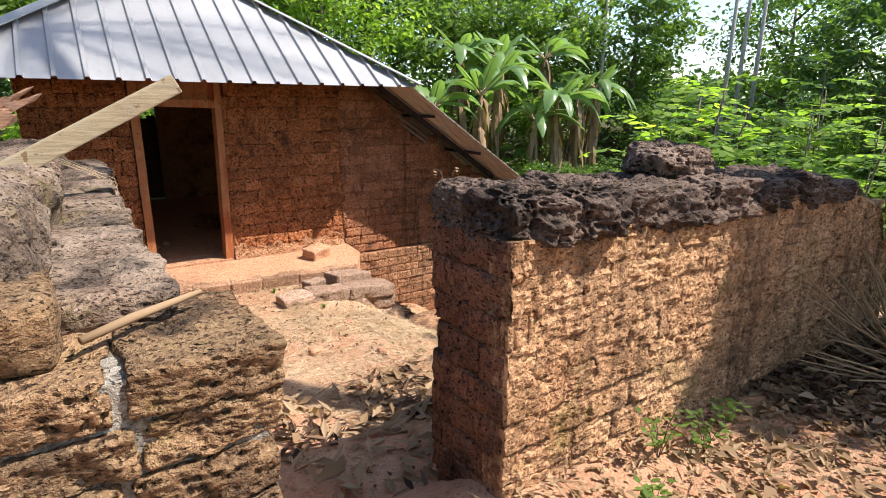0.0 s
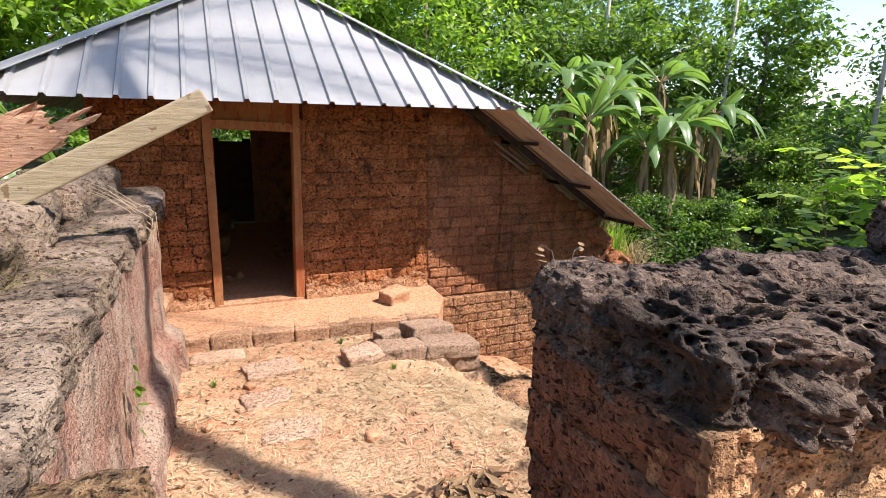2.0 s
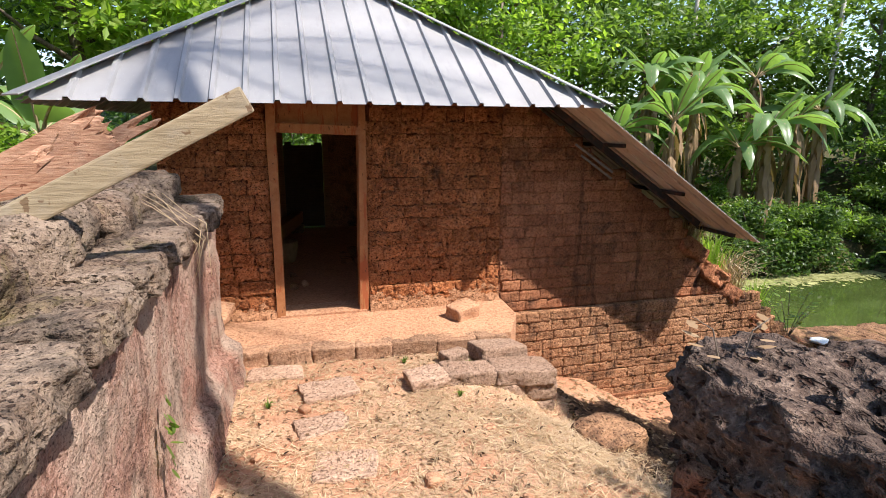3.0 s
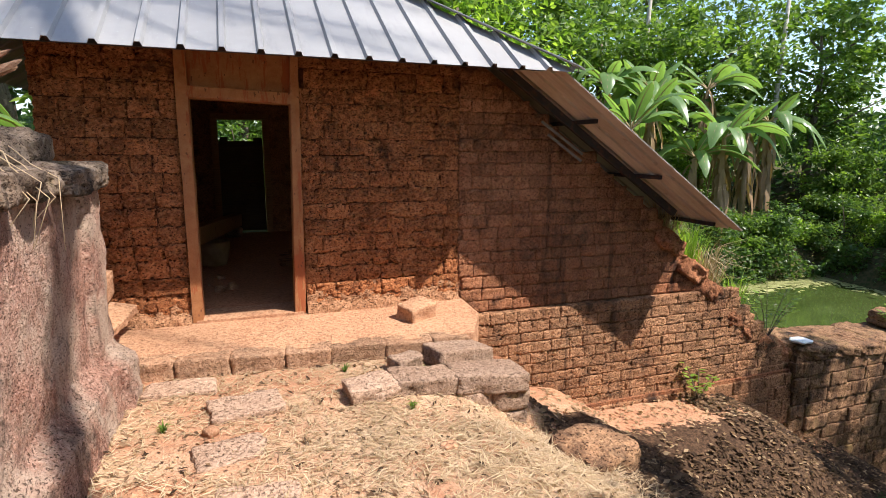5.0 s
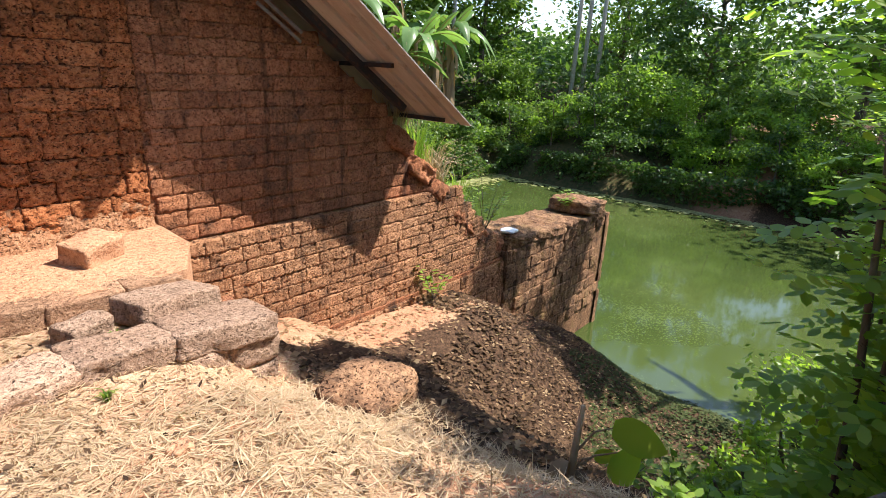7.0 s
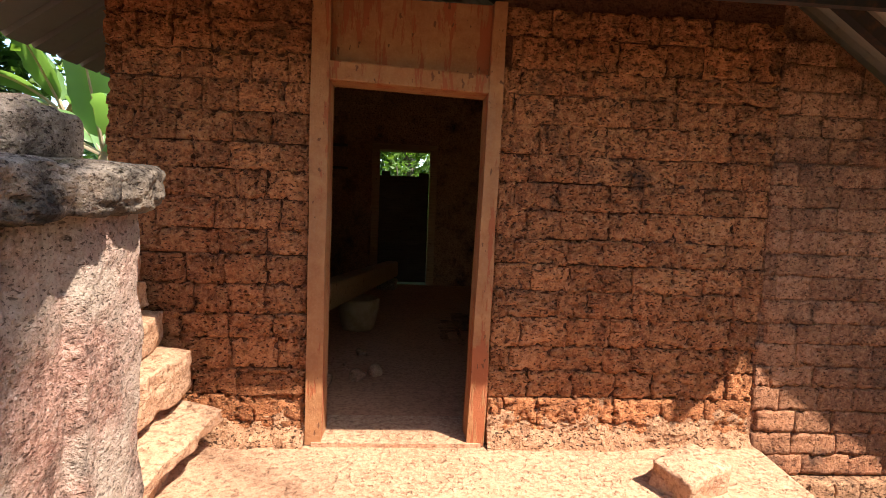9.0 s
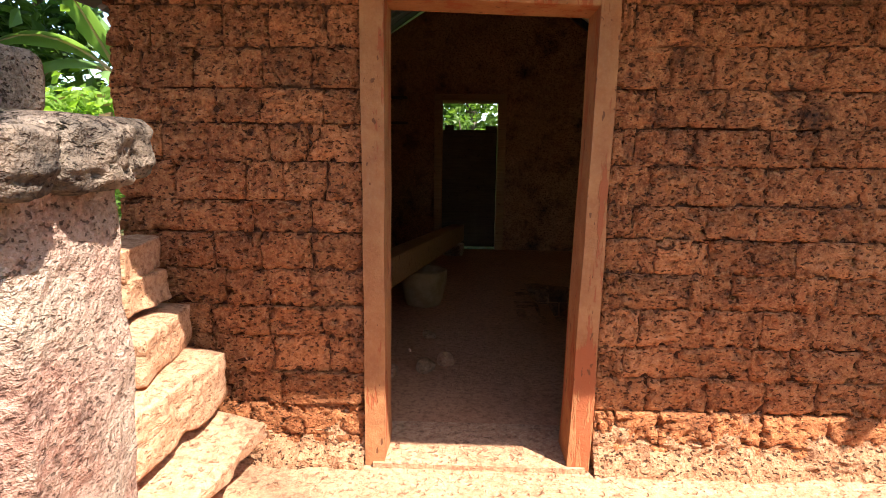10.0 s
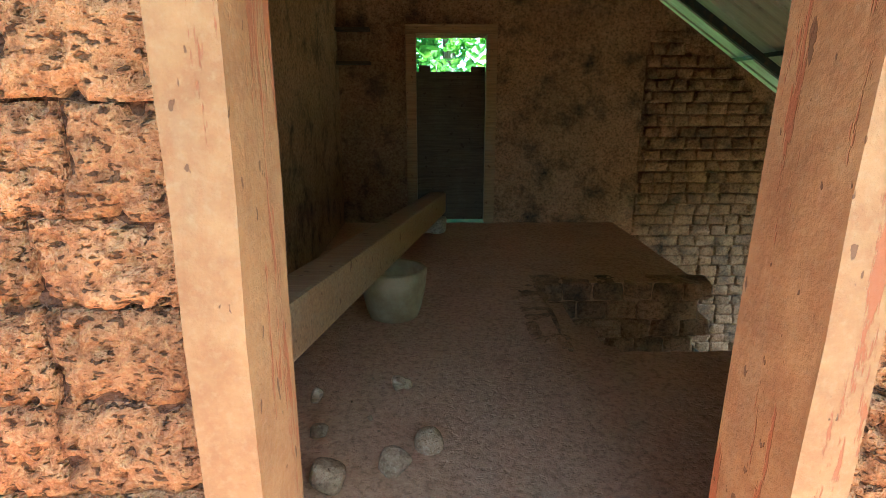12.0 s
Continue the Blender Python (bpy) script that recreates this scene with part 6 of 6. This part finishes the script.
def grass_tuft(x, y, z, size, n, mat, label, seed):
    r4 = random.Random(seed)
    t = thing("grass_tuft", label, "grass", "grass tufts")
    verts, faces = [], []
    for k in range(n):
        a, ln = r4.uniform(0, 6.28), size * r4.uniform(0.5, 1.1)
        b = Vector((x + r4.uniform(-0.12, 0.12) * size, y + r4.uniform(-0.12, 0.12) * size, z))
        d = Vector((math.cos(a), math.sin(a), 0))
        s = Vector((-d.y, d.x, 0)) * 0.006
        m1, m2 = b + d * ln * 0.25 + Vector((0, 0, ln * 0.6)), b + d * ln * r4.uniform(0.5, 0.9) + Vector((0, 0, ln * r4.uniform(0.4, 0.9)))
        k0 = len(verts)
        verts.extend([b - s, b + s, m1 + s * 0.8, m1 - s * 0.8, m2])
        faces.extend([(k0, k0 + 1, k0 + 2, k0 + 3), (k0 + 3, k0 + 2, k0 + 4)])
    piece("foliage", verts, faces, M[mat], t)
    return t


for k, (x, y, z) in enumerate(((6.0, 8.45, -0.28), (6.35, 8.4, -0.66), (6.75, 8.45, -1.0), (7.3, 8.4, -1.5), (6.15, 8.6, -0.5), (6.6, 8.55, -0.9), (7.0, 8.6, -1.25))):
    grass_tuft(x, y, z, 0.85, 80, "straw" if k % 2 == 0 else "leaf_bright", "dry yellow grass on the ruined wall", k)
for k, (x, y) in enumerate(((2.1, 6.75), (1.5, 7.0), (0.2, 6.4), (1.85, 6.2))):
    grass_tuft(x, y, zed(x, y), 0.09, 22, "leaf", "small green grass tuft among the stones", 20 + k)

strand = thing("dry_grass_strand", "dry pale grass strands trailing over the coping", "grass")
r5 = random.Random(12)
for k in range(6):
    y0 = 5.6 + 0.09 * k
    pts = [(-0.62 + 0.02 * k, y0 + 0.5, 0.86), (-0.42, y0 + 0.3 + r5.uniform(-0.1, 0.1), 0.80), (-0.24, y0 + r5.uniform(-0.12, 0.12), 0.735), (-0.10, y0 - 0.1, 0.68 - r5.uniform(0.0, 0.12)), (-0.13 + r5.uniform(-0.03, 0.05), y0 - 0.2, 0.50 - r5.uniform(0.0, 0.2))]
    v, f = tube(pts, [0.0035, 0.0035, 0.003, 0.0025, 0.0015], 5)
    piece("blade", v, f, M["straw"], strand, smooth=True)

for k, (x, y, sz_) in enumerate(((4.4, 4.2, 0.3), (4.7, 4.6, 0.34), (4.9, 4.1, 0.36), (5.3, 4.5, 0.4), (4.35, 3.85, 0.3), (5.1, 3.7, 0.4), (5.7, 4.2, 0.45), (4.6, 3.6, 0.3))):
    sprig("weed", (x, y, zed(x, y)), sz_, 6, "leaf_bright" if k % 2 else "leaf_young", "low broad-leaved green weed on the slope", 0.10)
